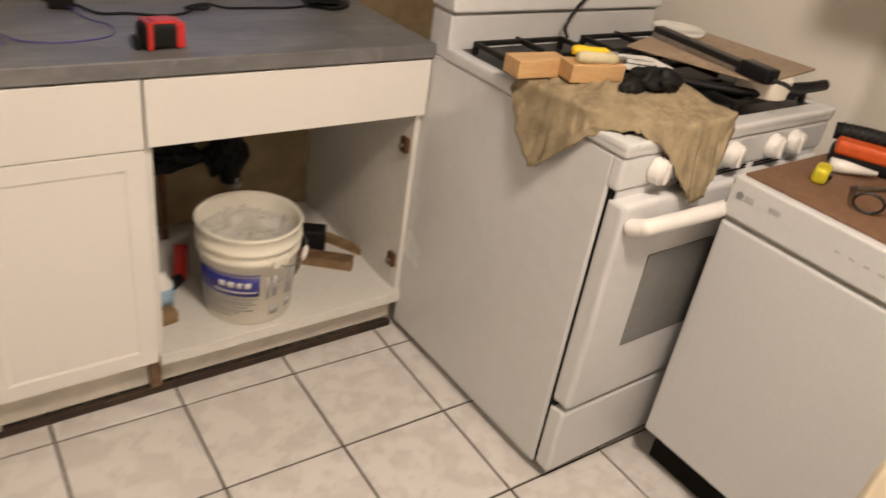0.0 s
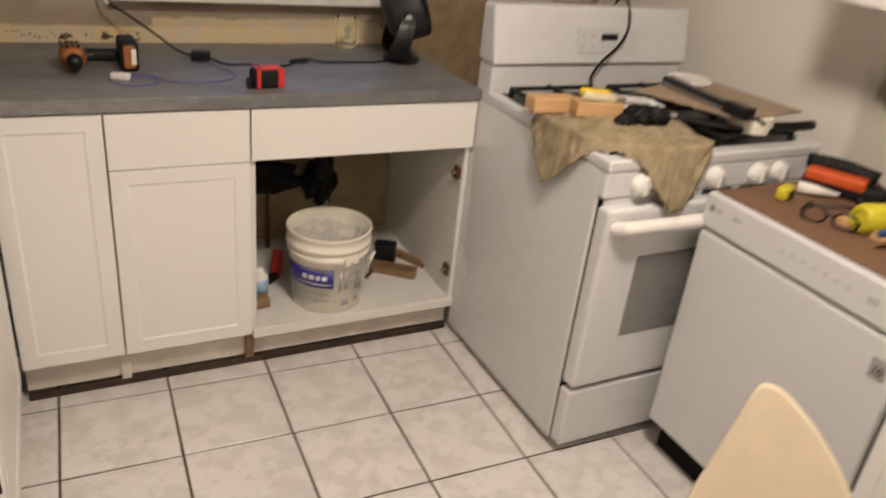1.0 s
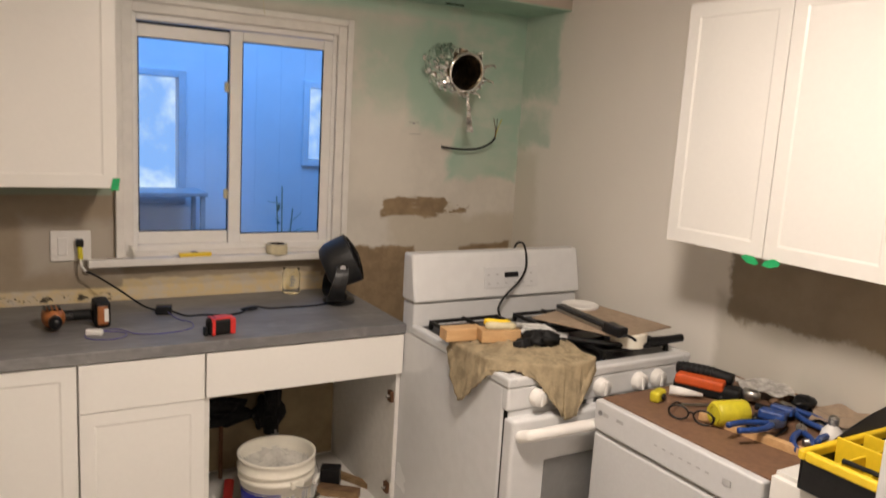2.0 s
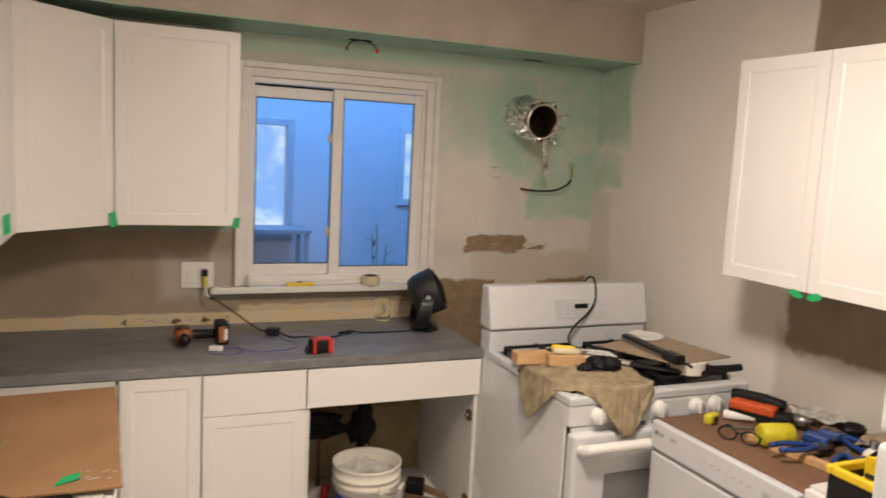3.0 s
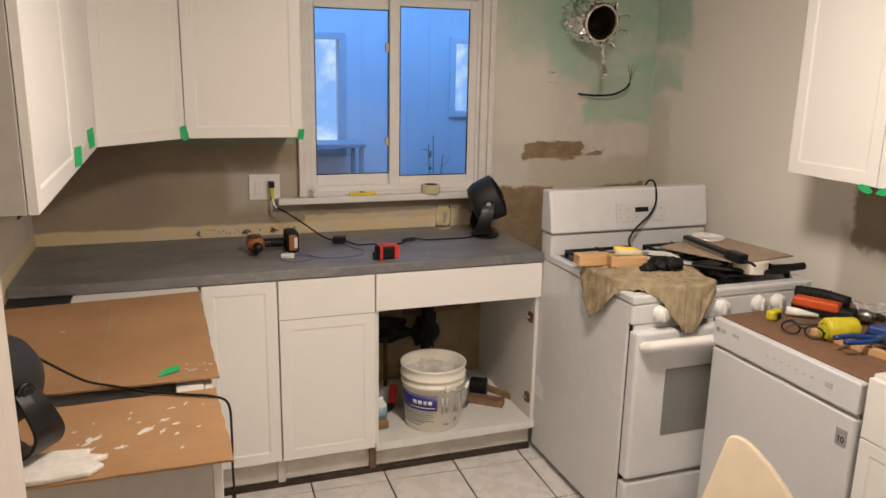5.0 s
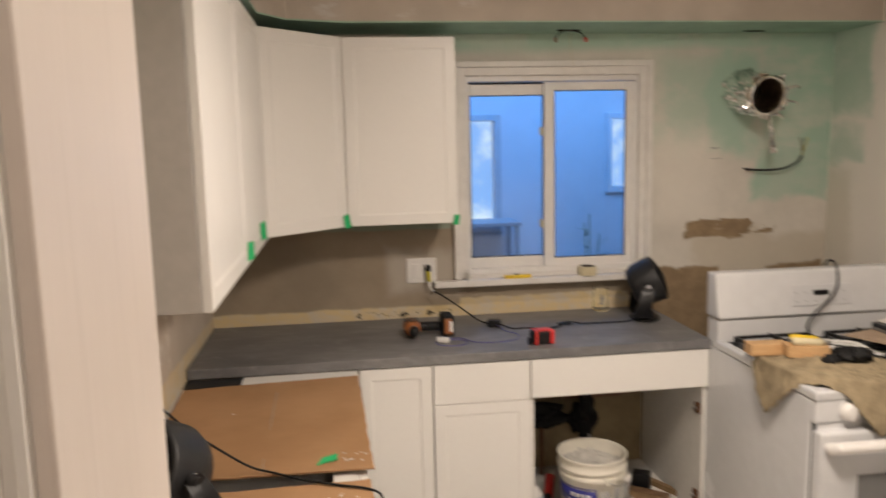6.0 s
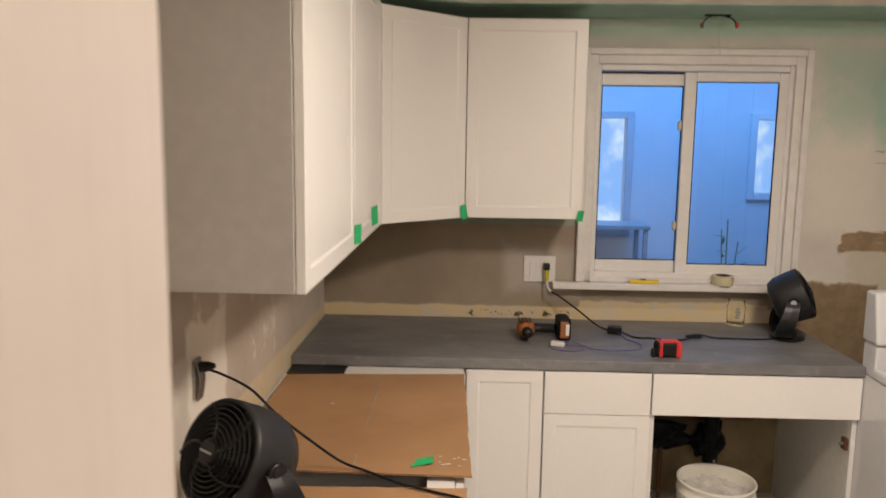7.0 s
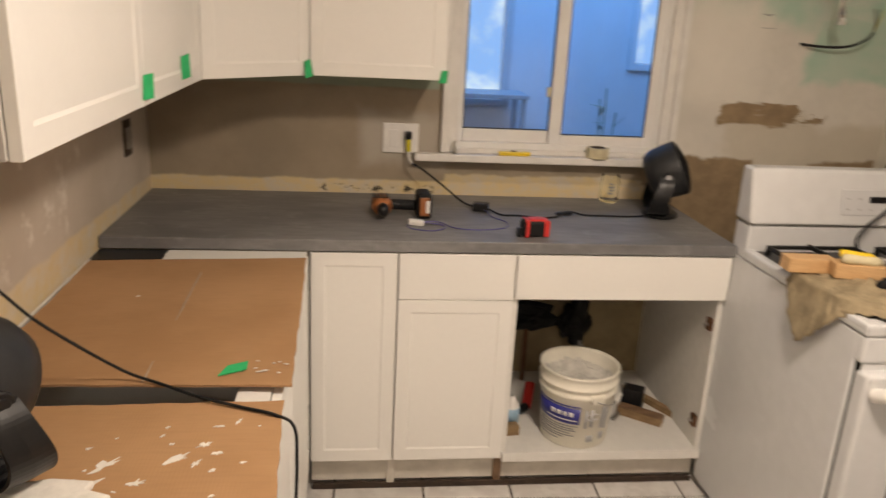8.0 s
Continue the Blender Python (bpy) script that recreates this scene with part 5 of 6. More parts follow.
bm = lump(bmesh.new(), (1.45, 2.36, 0.435), 0.09, 7, (1.3, 0.5, 0.62), 0.6)
lump(bm, (1.51, 2.38, 0.43), 0.05, 8, (1.2, 0.6, 0.6), 0.6)
lump(bm, (1.36, 2.38, 0.47), 0.05, 9, (1.2, 0.6, 0.9), 0.6)
part("tarred_joint", bm, M["black_rough"], trap)
part("valve", lathe([(0, 0), (0.02, 0), (0.02, 0.012), (0.012, 0.014), (0.012, 0.03), (0, 0.03)], 14, Matrix.Translation((1.662, 2.31, 0.325))), M["metal"], trap)
thing("supply_pipe", tube([(1.455, 2.36, 0.152), (1.455, 2.36, 0.44)], 0.009, 10), M["copper"], "brown aged copper supply pipe", "pipe")
thing("wall_strip", box(1.56, 1.86, 2.405, 2.427, 0.488, 0.512, bevel=0.002), M["rawwood"], "raw brown batten on the drywall", "batten")

# ---- on the stove ----


def rag_cloth():
    """A rag over the stove's corner: each rib runs from the grates over the rim to the hanging hem."""
    inner = [(2.10, 1.50, 0.954), (2.10, 1.45, 0.956), (2.11, 1.41, 0.958), (2.12, 1.375, 0.960), (2.14, 1.35, 0.962), (2.17, 1.335, 0.963), (2.205, 1.33, 0.963), (2.235, 1.325, 0.963), (2.265, 1.32, 0.962), (2.295, 1.315, 0.961), (2.315, 1.31, 0.960), (2.335, 1.30, 0.957)]
    rim = [(1.994, 1.495, 0.942), (1.992, 1.44, 0.936), (1.988, 1.375, 0.938), (1.988, 1.31, 0.940), (1.995, 1.25, 0.943), (2.045, 1.198, 0.946), (2.095, 1.155, 0.944), (2.140, 1.135, 0.941), (2.185, 1.130, 0.940), (2.23, 1.130, 0.940), (2.275, 1.135, 0.940), (2.315, 1.140, 0.945)]
    hem = [(1.984, 1.490, 0.900), (1.970, 1.430, 0.830), (1.961, 1.362, 0.778), (1.968, 1.295, 0.842), (1.980, 1.235, 0.902), (2.030, 1.172, 0.932), (2.085, 1.126, 0.905), (2.125, 1.106, 0.850), (2.165, 1.094, 0.796), (2.205, 1.092, 0.786), (2.245, 1.102, 0.822), (2.322, 1.132, 0.912)]
    lines = [smooth_line(p, 9) for p in (inner, rim, hem)]
    bm, rows, n = bmesh.new(), [], 26
    for i, (a, b, c) in enumerate(zip(*lines)):
        row = []
        out = (c - a).normalized()
        side = Vector((-out.y, out.x, 0))
        for j in range(n + 1):
            v = j / n
            q = a.lerp(b, v * 2) if v < 0.5 else b.lerp(c, v * 2 - 1)
            bend = max(0.0, 1 - abs(v - 0.5) * 5)
            f = noise.noise(Vector((i * 0.16, v * 1.6, 3.1))) + 0.55 * noise.noise(Vector((i * 0.42, v * 3.0, 8.7))) + 0.3 * noise.noise(Vector((i * 0.9, v * 6, 1.2)))
            hang = min(1.0, max(0.0, v * 2 - 1) * 1.6)
            q = q + Vector((0, 0, 1)) * (0.012 * abs(f) * (1 - hang) + 0.005 * bend) + Vector((out.x, out.y, 0)) * (0.020 * abs(f) * hang + 0.006 * bend) + side * (0.014 * f * hang)
            q.z += 0.012 * noise.noise(Vector((i * 0.55, 4, 4))) * max(0.0, v - 0.8) * 5
            row.append(bm.verts.new(q))
        rows.append(row)
    for a, b in zip(rows, rows[1:]):
        for j in range(n):
            bm.faces.new((a[j], a[j + 1], b[j + 1], b[j]))
    return bm


ragob = thing("work_rag", rag_cloth(), M["rag"], "dirty khaki cloth rag draped over the stove's front corner", "rag", smooth=True)
sol = ragob.modifiers.new("thickness", "SOLIDIFY")
sol.thickness = 0.004

for x, y, ang in ((2.022, 1.468, -6), (2.118, 1.392, -14)):
    thing("pine_block", box(-0.068, 0.068, -0.03, 0.03, 0, 0.040, bevel=0.0025, m=pose(x, y, 0.9485 if x < 2.1 else 0.956, 0, 0, ang)), M["pine"], "planed pine block lying on the rag", "wood block", "", "pine blocks")


def scraper(m, handle, label, blade):
    k = empty_at("putty_knife", m, label, "putty knife", "putty knives")
    part("handle", lathe([(0, 0), (0.011, 0.002), (0.014, 0.02), (0.0125, 0.06), (0.0145, 0.09), (0.009, 0.105), (0, 0.106)], 16, pose(0, 0, 0.0, 0, 90, 0)), handle, k, "", True)
    part("ferrule", cyl(0.008, 0.025, 12, 0.001, pose(0.104, 0, 0, 0, 90, 0)), M["metal"], k)
    part("blade", plate([(0.125, -0.010), (0.125, 0.010), (0.23, blade), (0.235, -blade)], -0.001, 0.001), M["paper"], k, "plaster-smeared blade")
    return k


scraper(pose(2.078, 1.425, 1.014, 0, 3, -20) @ Matrix.Scale(0.86, 4), M["yellow"], "putty knife with a yellow handle and pale blade", 0.02)
scraper(pose(2.064, 1.392, 1.009, 0, 3, -12), M["masking"], "putty knife with a wooden handle and smeared blade", 0.038)
thing("metal_trowel", plate([(-0.09, -0.02), (0.09, -0.035), (0.10, 0.03), (-0.085, 0.022)], 0, 0.002, pose(2.32, 1.42, 0.955, 0, 3, -28)), M["paper"], "plaster-smeared metal trowel on the grates", "trowel")
glv = bmesh.new()
lump(glv, (2.205, 1.300, 0.980), 0.040, 11, (1.1, 0.8, 0.65), 0.6)
lump(glv, (2.245, 1.285, 0.978), 0.040, 12, (1.0, 0.8, 0.65), 0.6)
lump(glv, (2.155, 1.30, 0.968), 0.03, 13, (1.2, 0.7, 0.6), 0.5)
thing("work_glove", glv, M["black_rough"], "crumpled dark rubber work glove on the rag", "glove", smooth=True)
thing("tape_roll", lathe([(0.036, 0), (0.06, 0), (0.0615, 0.004), (0.0615, 0.042), (0.06, 0.046), (0.036, 0.046), (0.036, 0)], 36, Matrix.Translation((2.545, 1.232, 0.9465))), M["bucket"], "thick white tape roll under the board", "tape roll")
bd = thing("tan_board", plate([(2.315, 1.475), (2.445, 1.175), (2.725, 1.215), (2.675, 1.600)], 0, 0.005, pose(0, 0, 0.9926)), M["tan_board"], "thin tan board lying across the stove grates", "board")
bar = empty_at("sanding_bar", pose(2.46, 1.345, 0.9980, 0, 0, -95), "long black straightedge tool on the tan board", "tool")
part("bar", box(-0.18, 0.19, -0.017, 0.017, 0, 0.026, bevel=0.004), M["black"], bar)
part("grip", box(0.105, 0.19, -0.021, 0.021, -0.0, 0.034, bevel=0.006), M["black"], bar)
part("edge", box(-0.175, 0.10, -0.0195, -0.0165, 0.002, 0.012), M["metal"], bar)
part("loop", tube([(0.19, 0.0, 0.012), (0.215, 0.012, 0.010), (0.235, 0.016, 0.004)], 0.005, 8), M["black"], bar)
thing("plastic_disc", lathe([(0, 0.0), (0.066, 0.0), (0.070, 0.004), (0.070, 0.010), (0.067, 0.012), (0.064, 0.007), (0, 0.006)], 36, pose(2.590, 1.545, 0.9980)), M["knob"], "round white plastic lid on the board", "lid", smooth=True)
thing("pan_handle", tube([(2.36, 1.33, 0.957), (2.48, 1.22, 0.955), (2.58, 1.17, 0.955)], 0.010, 10, 5), M["black"], "black tool handle across the grates", "handle")
thing("pan_handle", tube([(2.615, 1.215, 0.955), (2.70, 1.20, 0.957), (2.76, 1.195, 0.96)], 0.014, 10, 5), M["black"], "short thick black handle on the grates", "handle")
cord([(2.48, 1.865, 1.12), (2.495, 1.850, 1.190), (2.500, 1.805, 1.194), (2.475, 1.746, 1.125), (2.435, 1.728, 1.070), (2.36, 1.710, 1.018), (2.325, 1.70, 0.975), (2.32, 1.68, 0.952)], 0.0045, M["black_rough"],
     "electric_cable", "black cord hanging over the stove's backguard", "cord")

# ---- on the dishwasher ----
ZD = 0.8565
thing("hardboard_sheet", plate([(2.284, 1.050), (2.290, 0.452), (2.40, 0.440), (2.88, 0.445), (2.88, 1.055)], 0.8515, ZD - 0.0003), M["hardboard"], "brown hardboard sheet covering the dishwasher", "board")
mt = empty_at("power_tool", pose(2.62, 0.935, ZD, 0, 0, -62), "orange and black power tool lying on hardboard", "power tool")
part("body", box(-0.11, 0.095, -0.034, 0.034, 0.0, 0.044, bevel=0.014, segs=3), M["black_rough"], mt)
part("shell", box(-0.105, 0.045, -0.038, 0.014, 0.026, 0.060, bevel=0.010, segs=3), M["orange"], mt, "bright orange shell")
grip = part("grip", tube([(-0.115, 0.034, 0.060), (-0.03, 0.030, 0.066), (0.06, 0.026, 0.058)], 0.020, 12, 5), M["black_rough"], mt, "", True)
for i in range(7):
    part("rib", lathe([(0.0195, -0.003), (0.0225, -0.002), (0.0225, 0.002), (0.0195, 0.003)], 12, pose(-0.10 + i * 0.016, 0.0335 - i * 0.0008, 0.0615 + i * 0.0006, 0, 90, 0)), M["black"], grip)
part("nose", lathe([(0, 0), (0.022, 0), (0.018, 0.04), (0.008, 0.05), (0, 0.05)], 14, pose(0.098, 0, 0.032, 0, 90, 0)), M["metal"], mt, "", True)
sp = empty_at("line_spool", pose(2.425, 0.755, ZD + 0.0365, 0, 90, -14), "bright yellow plastic cylinder lying on its side", "cylinder")
part("body", lathe([(0, 0.0), (0.031, 0.0), (0.033, 0.004), (0.036, 0.008), (0.036, 0.095), (0.034, 0.100), (0, 0.100)], 32), M["lime"], sp, "", True)
part("end_ring", lathe([(0.020, -0.003), (0.029, -0.003), (0.029, 0.001), (0.020, 0.001), (0.020, -0.003)], 28), M["lime"], sp)
ym = empty_at("chalk_line", pose(2.425, 0.965, ZD, 0, 0, 20), "small yellow chalk line case on hardboard", "tool")
part("case", box(-0.03, 0.03, -0.016, 0.016, 0, 0.034, bevel=0.009, segs=3), M["lime"], ym)
part("crank", cyl(0.010, 0.006, 14, 0.001, pose(-0.002, -0.016, 0.018, 90, 0, 0)), M["black"], ym)
thing("caulk_nozzle", lathe([(0, 0), (0.016, 0), (0.015, 0.03), (0.005, 0.10), (0, 0.10)], 16, pose(2.50, 0.99, ZD + 0.016, 0, 90, -50)), M["knob"], "white caulk nozzle beside the power tool", "nozzle", smooth=True)
thing("screwdriver_shaft", tube([(2.45, 0.905, ZD + 0.006), (2.55, 0.86, ZD + 0.006)], 0.005, 8), M["metal"], "steel screwdriver shaft on hardboard", "screwdriver")
gl = empty_at("safety_glasses", pose(2.385, 0.80, ZD, 0, 0, -62), "black-rimmed safety glasses on hardboard", "glasses")
for x in (-0.035, 0.035):
    pts = [(x + 0.028 * math.cos(a), 0, 0.022 + 0.020 * math.sin(a)) for a in (2 * math.pi * k / 16 for k in range(17))]
    part("rim", tube(pts, 0.003, 6, 1), M["black"], gl)
part("bridge", tube([(-0.008, 0, 0.026), (0, 0, 0.03), (0.008, 0, 0.026)], 0.003, 6, 3), M["black"], gl)
for x in (-0.063, 0.063):
    part("temple", tube([(x, 0, 0.026), (x * 0.98, 0.07, 0.024), (x * 0.9, 0.11, 0.008)], 0.003, 6, 4), M["black"], gl)
thing("pine_strip", box(-0.155, 0.155, -0.012, 0.012, 0, 0.022, bevel=0.0015, m=pose(2.462, 0.655, ZD, 0, 0, -80)), M["pine"], "slim pine strip lying on hardboard", "wood strip")


def pliers(m, mat, label):
    p = empty_at("pliers", m, label, "pliers", "hand tools")
    for s in (-1, 1):
        part("handle", tube([(0.0, s * 0.004, 0.014), (-0.05, s * 0.022, 0.014), (-0.10, s * 0.026, 0.014), (-0.145, s * 0.018, 0.014)], 0.0085, 8, 5), mat, p, "blue dipped handle", True)
        part("jaw", plate([(0, s * 0.001), (0, s * 0.014), (0.03, s * 0.014), (0.055, s * 0.004), (0.055, s * 0.001)], 0.006, 0.020), M["metal"], p)
    part("rivet", cyl(0.008, 0.018, 12, 0.001, Matrix.Translation((0, 0, 0.005))), M["metal"], p)
    return p


pliers(pose(2.52, 0.640, ZD + 0.022, 0, 3, -4), M["blue"], "blue-handled pliers on the tool pile")
pliers(pose(2.60, 0.60, ZD + 0.002, 0, 0, 38), M["blue"], "blue-handled pliers on hardboard")
pliers(pose(2.73, 0.72, ZD + 0.004, 0, 0, 75), M["blue"], "blue-handled cutters beside the yellow cylinder")
pliers(pose(2.66, 0.52, ZD + 0.014, 0, 5, 15), M["blue"], "blue-handled snips on the tool pile")
cl = empty_at("bar_clamp", pose(2.60, 0.665, ZD + 0.025, 0, 6, 22), "blue plastic bar clamp on the tool pile", "clamp")
part("bar", box(-0.09, 0.11, -0.006, 0.006, 0.006, 0.012), M["metal"], cl)
part("jaw", box(0.06, 0.095, -0.014, 0.05, 0, 0.024, bevel=0.005), M["blue"], cl)
part("grip", box(-0.05, 0.0, -0.016, 0.055, 0, 0.028, bevel=0.007), M["blue"], cl)
bulb = empty_at("light_bulb", pose(2.625, 0.530, ZD + 0.001), "white light bulb with a metal screw base", "light bulb")
part("globe", lathe([(0, 0.0), (0.022, 0.004), (0.030, 0.022), (0.026, 0.042), (0.014, 0.056), (0.0135, 0.06), (0, 0.06)], 20), M["knob"], bulb, "", True)
part("screw_base", lathe([(0, 0.058), (0.0135, 0.058), (0.0145, 0.062), (0.013, 0.066), (0.0145, 0.070), (0.013, 0.074), (0.0145, 0.078), (0.007, 0.084), (0, 0.085)], 16), M["metal"], bulb)
bm = lump(bmesh.new(), (2.80, 0.735, ZD + 0.024), 0.036, 21, (1.1, 0.9, 0.65), 0.4)
thing("black_fitting", bm, M["black"], "round black cable fitting on hardboard", "fitting", smooth=True)
bm = bmesh.new()
bmesh.ops.create_grid(bm, x_segments=14, y_segments=14, size=0.07)
for v in bm.verts:
    v.co.z = 0.012 + 0.018 * noise.noise(v.co * 24) + 0.012
    v.co.x *= 1.2
bmesh.ops.transform(bm, matrix=pose(2.79, 0.86, ZD + 0.008, 0, 0, -40), verts=bm.verts)
pk = thing("plastic_package", bm, simple("creased_clear_packaging", (0.5, 0.48, 0.45), 0.25, 0, 40, 0.35, 0.5), "creased clear packaging with small parts", "package")
pk.modifiers.new("thickness", "SOLIDIFY").thickness = 0.003
bm = bmesh.new()
bmesh.ops.create_grid(bm, x_segments=14, y_segments=14, size=0.085)
for v in bm.verts:
    v.co.z = 0.016 + 0.02 * noise.noise(v.co * 18 + Vector((4, 0, 0)))
bmesh.ops.transform(bm, matrix=pose(2.80, 0.60, ZD + 0.010, 0, 0, 25), verts=bm.verts)
pk = thing("paper_bag", bm, M["tan_board"], "crumpled tan paper among the tools", "paper")
pk.modifiers.new("thickness", "SOLIDIFY").thickness = 0.003
for x, y, a, c in ((2.56, 0.72, 30, "black"), (2.68, 0.66, -35, "black_rough"), (2.70, 0.60, 60, "metal"), (2.55, 0.56, -20, "metal"), (2.74, 0.80, 10, "rawwood"), (2.66, 0.80, -60, "black"), (2.60, 0.88, 15, "black")):
    k = empty_at("screwdriver", pose(x, y, ZD + 0.010, 0, 0, a), "short screwdriver with a dark handle" if c != "metal" else "bare steel screwdriver bit on hardboard", "screwdriver", "hand tools")
    part("handle", lathe([(0, 0), (0.010, 0.002), (0.0105, 0.05), (0.006, 0.06), (0, 0.06)], 10, pose(0, 0, 0, 0, 90, 0)), M[c], k, "", True)
    part("shaft", cyl(0.003, 0.06, 8, 0, pose(0.058, 0, 0, 0, 90, 0)), M["metal"], k)

for k, (x, y, r, c) in enumerate(((2.56, 0.83, 0.022, "black_rough"), (2.69, 0.74, 0.028, "black"), (2.58, 0.54, 0.020, "metal"), (2.74, 0.52, 0.026, "black_rough"), (2.52, 0.70, 0.016, "black"),
                                 (2.84, 0.80, 0.022, "rawwood"), (2.72, 0.88, 0.024, "paper"), (2.66, 0.46, 0.018, "metal"), (2.78, 0.46, 0.024, "tan_board"), (2.61, 0.74, 0.018, "iron"))):
    bm = lump(bmesh.new(), (x, y, ZD + r * 0.55), r, 30 + k, (1.4, 0.9, 0.6), 0.7, 2)
    thing("small_hardware", bm, M[c], "small loose hardware lying among the tools", "hardware", "", "loose hardware")
for k, (x, y, a, l) in enumerate(((2.50, 0.62, 15, 0.12), (2.70, 0.69, -20, 0.15), (2.62, 0.49, 5, 0.13), (2.78, 0.66, 60, 0.12))):
    thing("hex_key", tube([(0, 0, 0), (l * 0.8, 0, 0.002), (l * 0.97, 0.006, 0.003), (l, 0.03, 0.004)], 0.003, 6, 3), M["metal"] if k % 2 else M["black"], "bent steel hex key among the tools", "hex key", "", "hand tools", m=pose(x, y, ZD + 0.004, 0, 0, a))

# toolbox on the narrow cabinet
tb = empty_at("toolbox", pose(2.264, 0.095, 0.880), "open black toolbox with yellow tray and dividers", "toolbox")
TW, TD, TH = 0.36, 0.285, 0.082
bm = box(0, TW, 0, 0.006, 0, TH, bevel=0.002)
add_box(bm, 0, TW, TD - 0.006, TD, 0, TH, bevel=0.002)
add_box(bm, 0, 0.006, 0.006, TD - 0.006, 0, TH, bevel=0.002)
add_box(bm, TW - 0.006, TW, 0.006, TD - 0.006, 0, TH, bevel=0.002)
add_box(bm, 0.006, TW - 0.006, 0.006, TD - 0.006, 0, 0.006)
part("case", bm, M["black"], tb)
bm = box(-0.006, TW + 0.006, -0.006, 0.012, TH - 0.012, TH + 0.012, bevel=0.006, segs=3)
add_box(bm, -0.006, TW + 0.006, TD - 0.012, TD + 0.006, TH - 0.012, TH + 0.012, bevel=0.006, segs=3)
add_box(bm, -0.006, 0.012, 0.012, TD - 0.012, TH - 0.012, TH + 0.012, bevel=0.006, segs=3)
add_box(bm, TW - 0.012, TW + 0.006, 0.012, TD - 0.012, TH - 0.012, TH + 0.012, bevel=0.006, segs=3)
part("rim", bm, M["yellow"], tb, "yellow plastic rim")
for i in range(3):
    part("divider", box(0.012, TW - 0.012, 0.065 + i * 0.068, 0.071 + i * 0.068, 0.012, TH + 0.010, bevel=0.002), M["yellow"], tb)
for i in range(2):
    part("divider", box(0.11 + i * 0.11, 0.116 + i * 0.11, 0.012, TD - 0.012, 0.012, TH + 0.028 - i * 0.01, bevel=0.002), M["yellow"], tb)
part("tray_floor", box(0.012, TW - 0.012, 0.012, TD - 0.012, 0.03, 0.036), M["black"], tb)
part("rod", tube([(0.03, 0.05, TH + 0.016), (0.02, 0.20, TH + 0.016)], 0.006, 8), M["black"], tb, "dark rod along the rim")
bm = plate([(0.12, 0.0), (TW + 0.02, 0.0), (TW + 0.02, 0.050), (0.30, 0.040), (0.20, 0.020)], -0.004, 0.004, pose(0, TD + 0.004, TH + 0.008, 66, 0, 0), 0.002)
part("lid", bm, M["black"], tb, "dusty black open lid")

# ---- duct and wires on the north wall ----
duct = empty_at("vent_duct", pose(0, 0, 0), "foil-wrapped round vent duct sticking out of the wall", "duct")
bm = bmesh.new()
N, L = 64, 20
rows = []
for i in range(L + 1):
    f = i / L
    row = []
    for k in range(N):
        a = 2 * math.pi * k / N
        p = Vector((math.cos(a), f * 2.5, math.sin(a)))
        ridge = abs(noise.noise(p * 2.2)) + 0.7 * abs(noise.noise(p * 4.5 + Vector((3, 0, 0))))
        r = 0.083 + 0.030 * ridge + 0.006 * noise.noise(p * 2)
        if i >= L - 2:
            r += 0.014 * noise.noise(p * 7 + Vector((7, 0, 0)))
        row.append(bm.verts.new((2.437 + r * math.cos(a), 2.445 - 0.225 * f - (0.016 * noise.noise(p * 5) if i == L else 0), 1.904 - 0.036 * f + r * math.sin(a))))
    rows.append(row)
for a, b in zip(rows, rows[1:]):
    for k in range(N):
        bm.faces.new((a[k], a[(k + 1) % N], b[(k + 1) % N], b[k]))
foil = part("foil_wrap", bm, M["foil"], duct, "crumpled shiny foil")
foil.modifiers.new("thickness", "SOLIDIFY").thickness = 0.003
part("pipe", lathe([(0.078, 0), (0.080, 0), (0.080, 0.225), (0.078, 0.225), (0.077, 0.22), (0.077, 0.004), (0.078, 0)], 40, pose(2.437, 2.442, 1.904, 99, 0, 0)), M["duct_in"], duct, "", True)
part("lip", lathe([(0.076, 0.215), (0.083, 0.214), (0.086, 0.221), (0.083, 0.229), (0.076, 0.228)], 40, pose(2.437, 2.442, 1.904, 99, 0, 0)), M["foil"], duct, "bright rolled metal lip", True)
# black disc across the duct's wall end stands for its unlit depth
part("shade_disc", cyl(0.077, 0.004, 32, 0, pose(2.437, 2.425, 1.901, 99, 0, 0)), M["gap"], duct)
rnd = random.Random(4)
for a, l in ((20, 0.05), (-15, 0.04), (60, 0.035), (120, 0.03), (-60, 0.03)):
    c, s = math.cos(radians(a)), math.sin(radians(a))
    bm = tube([(2.437 + 0.085 * c, 2.225, 1.868 + 0.085 * s), (2.437 + (0.085 + l) * c, 2.205, 1.868 + (0.085 + l * 0.6) * s), (2.437 + (0.09 + l) * c, 2.20, 1.855 + (0.085 + l * 0.6) * s)], 0.006, 6, 4, taper=0.002)
    part("foil_flap", bm, M["foil"], duct)
bm = bmesh.new()
rows = []
for i in range(15):
    z = 1.785 - 0.165 * i / 14
    rows.append([bm.verts.new((2.468 + 0.026 * i / 14 + dx * (0.3 + 0.9 * i / 14) + 0.008 * noise.noise(Vector((i * 0.5, dx * 90, 0))), 2.255 + 0.012 * noise.noise(Vector((i * 0.6, dx * 60, 4))), z)) for dx in (-0.014, -0.006, 0.004, 0.013)])
for a, b in zip(rows, rows[1:]):
    for k in range(3):
        bm.faces.new((a[k], a[k + 1], b[k + 1], b[k]))
st = part("foil_strip", bm, M["foil"], duct, "hanging strip of foil tape")
st.modifiers.new("thickness", "SOLIDIFY").thickness = 0.002
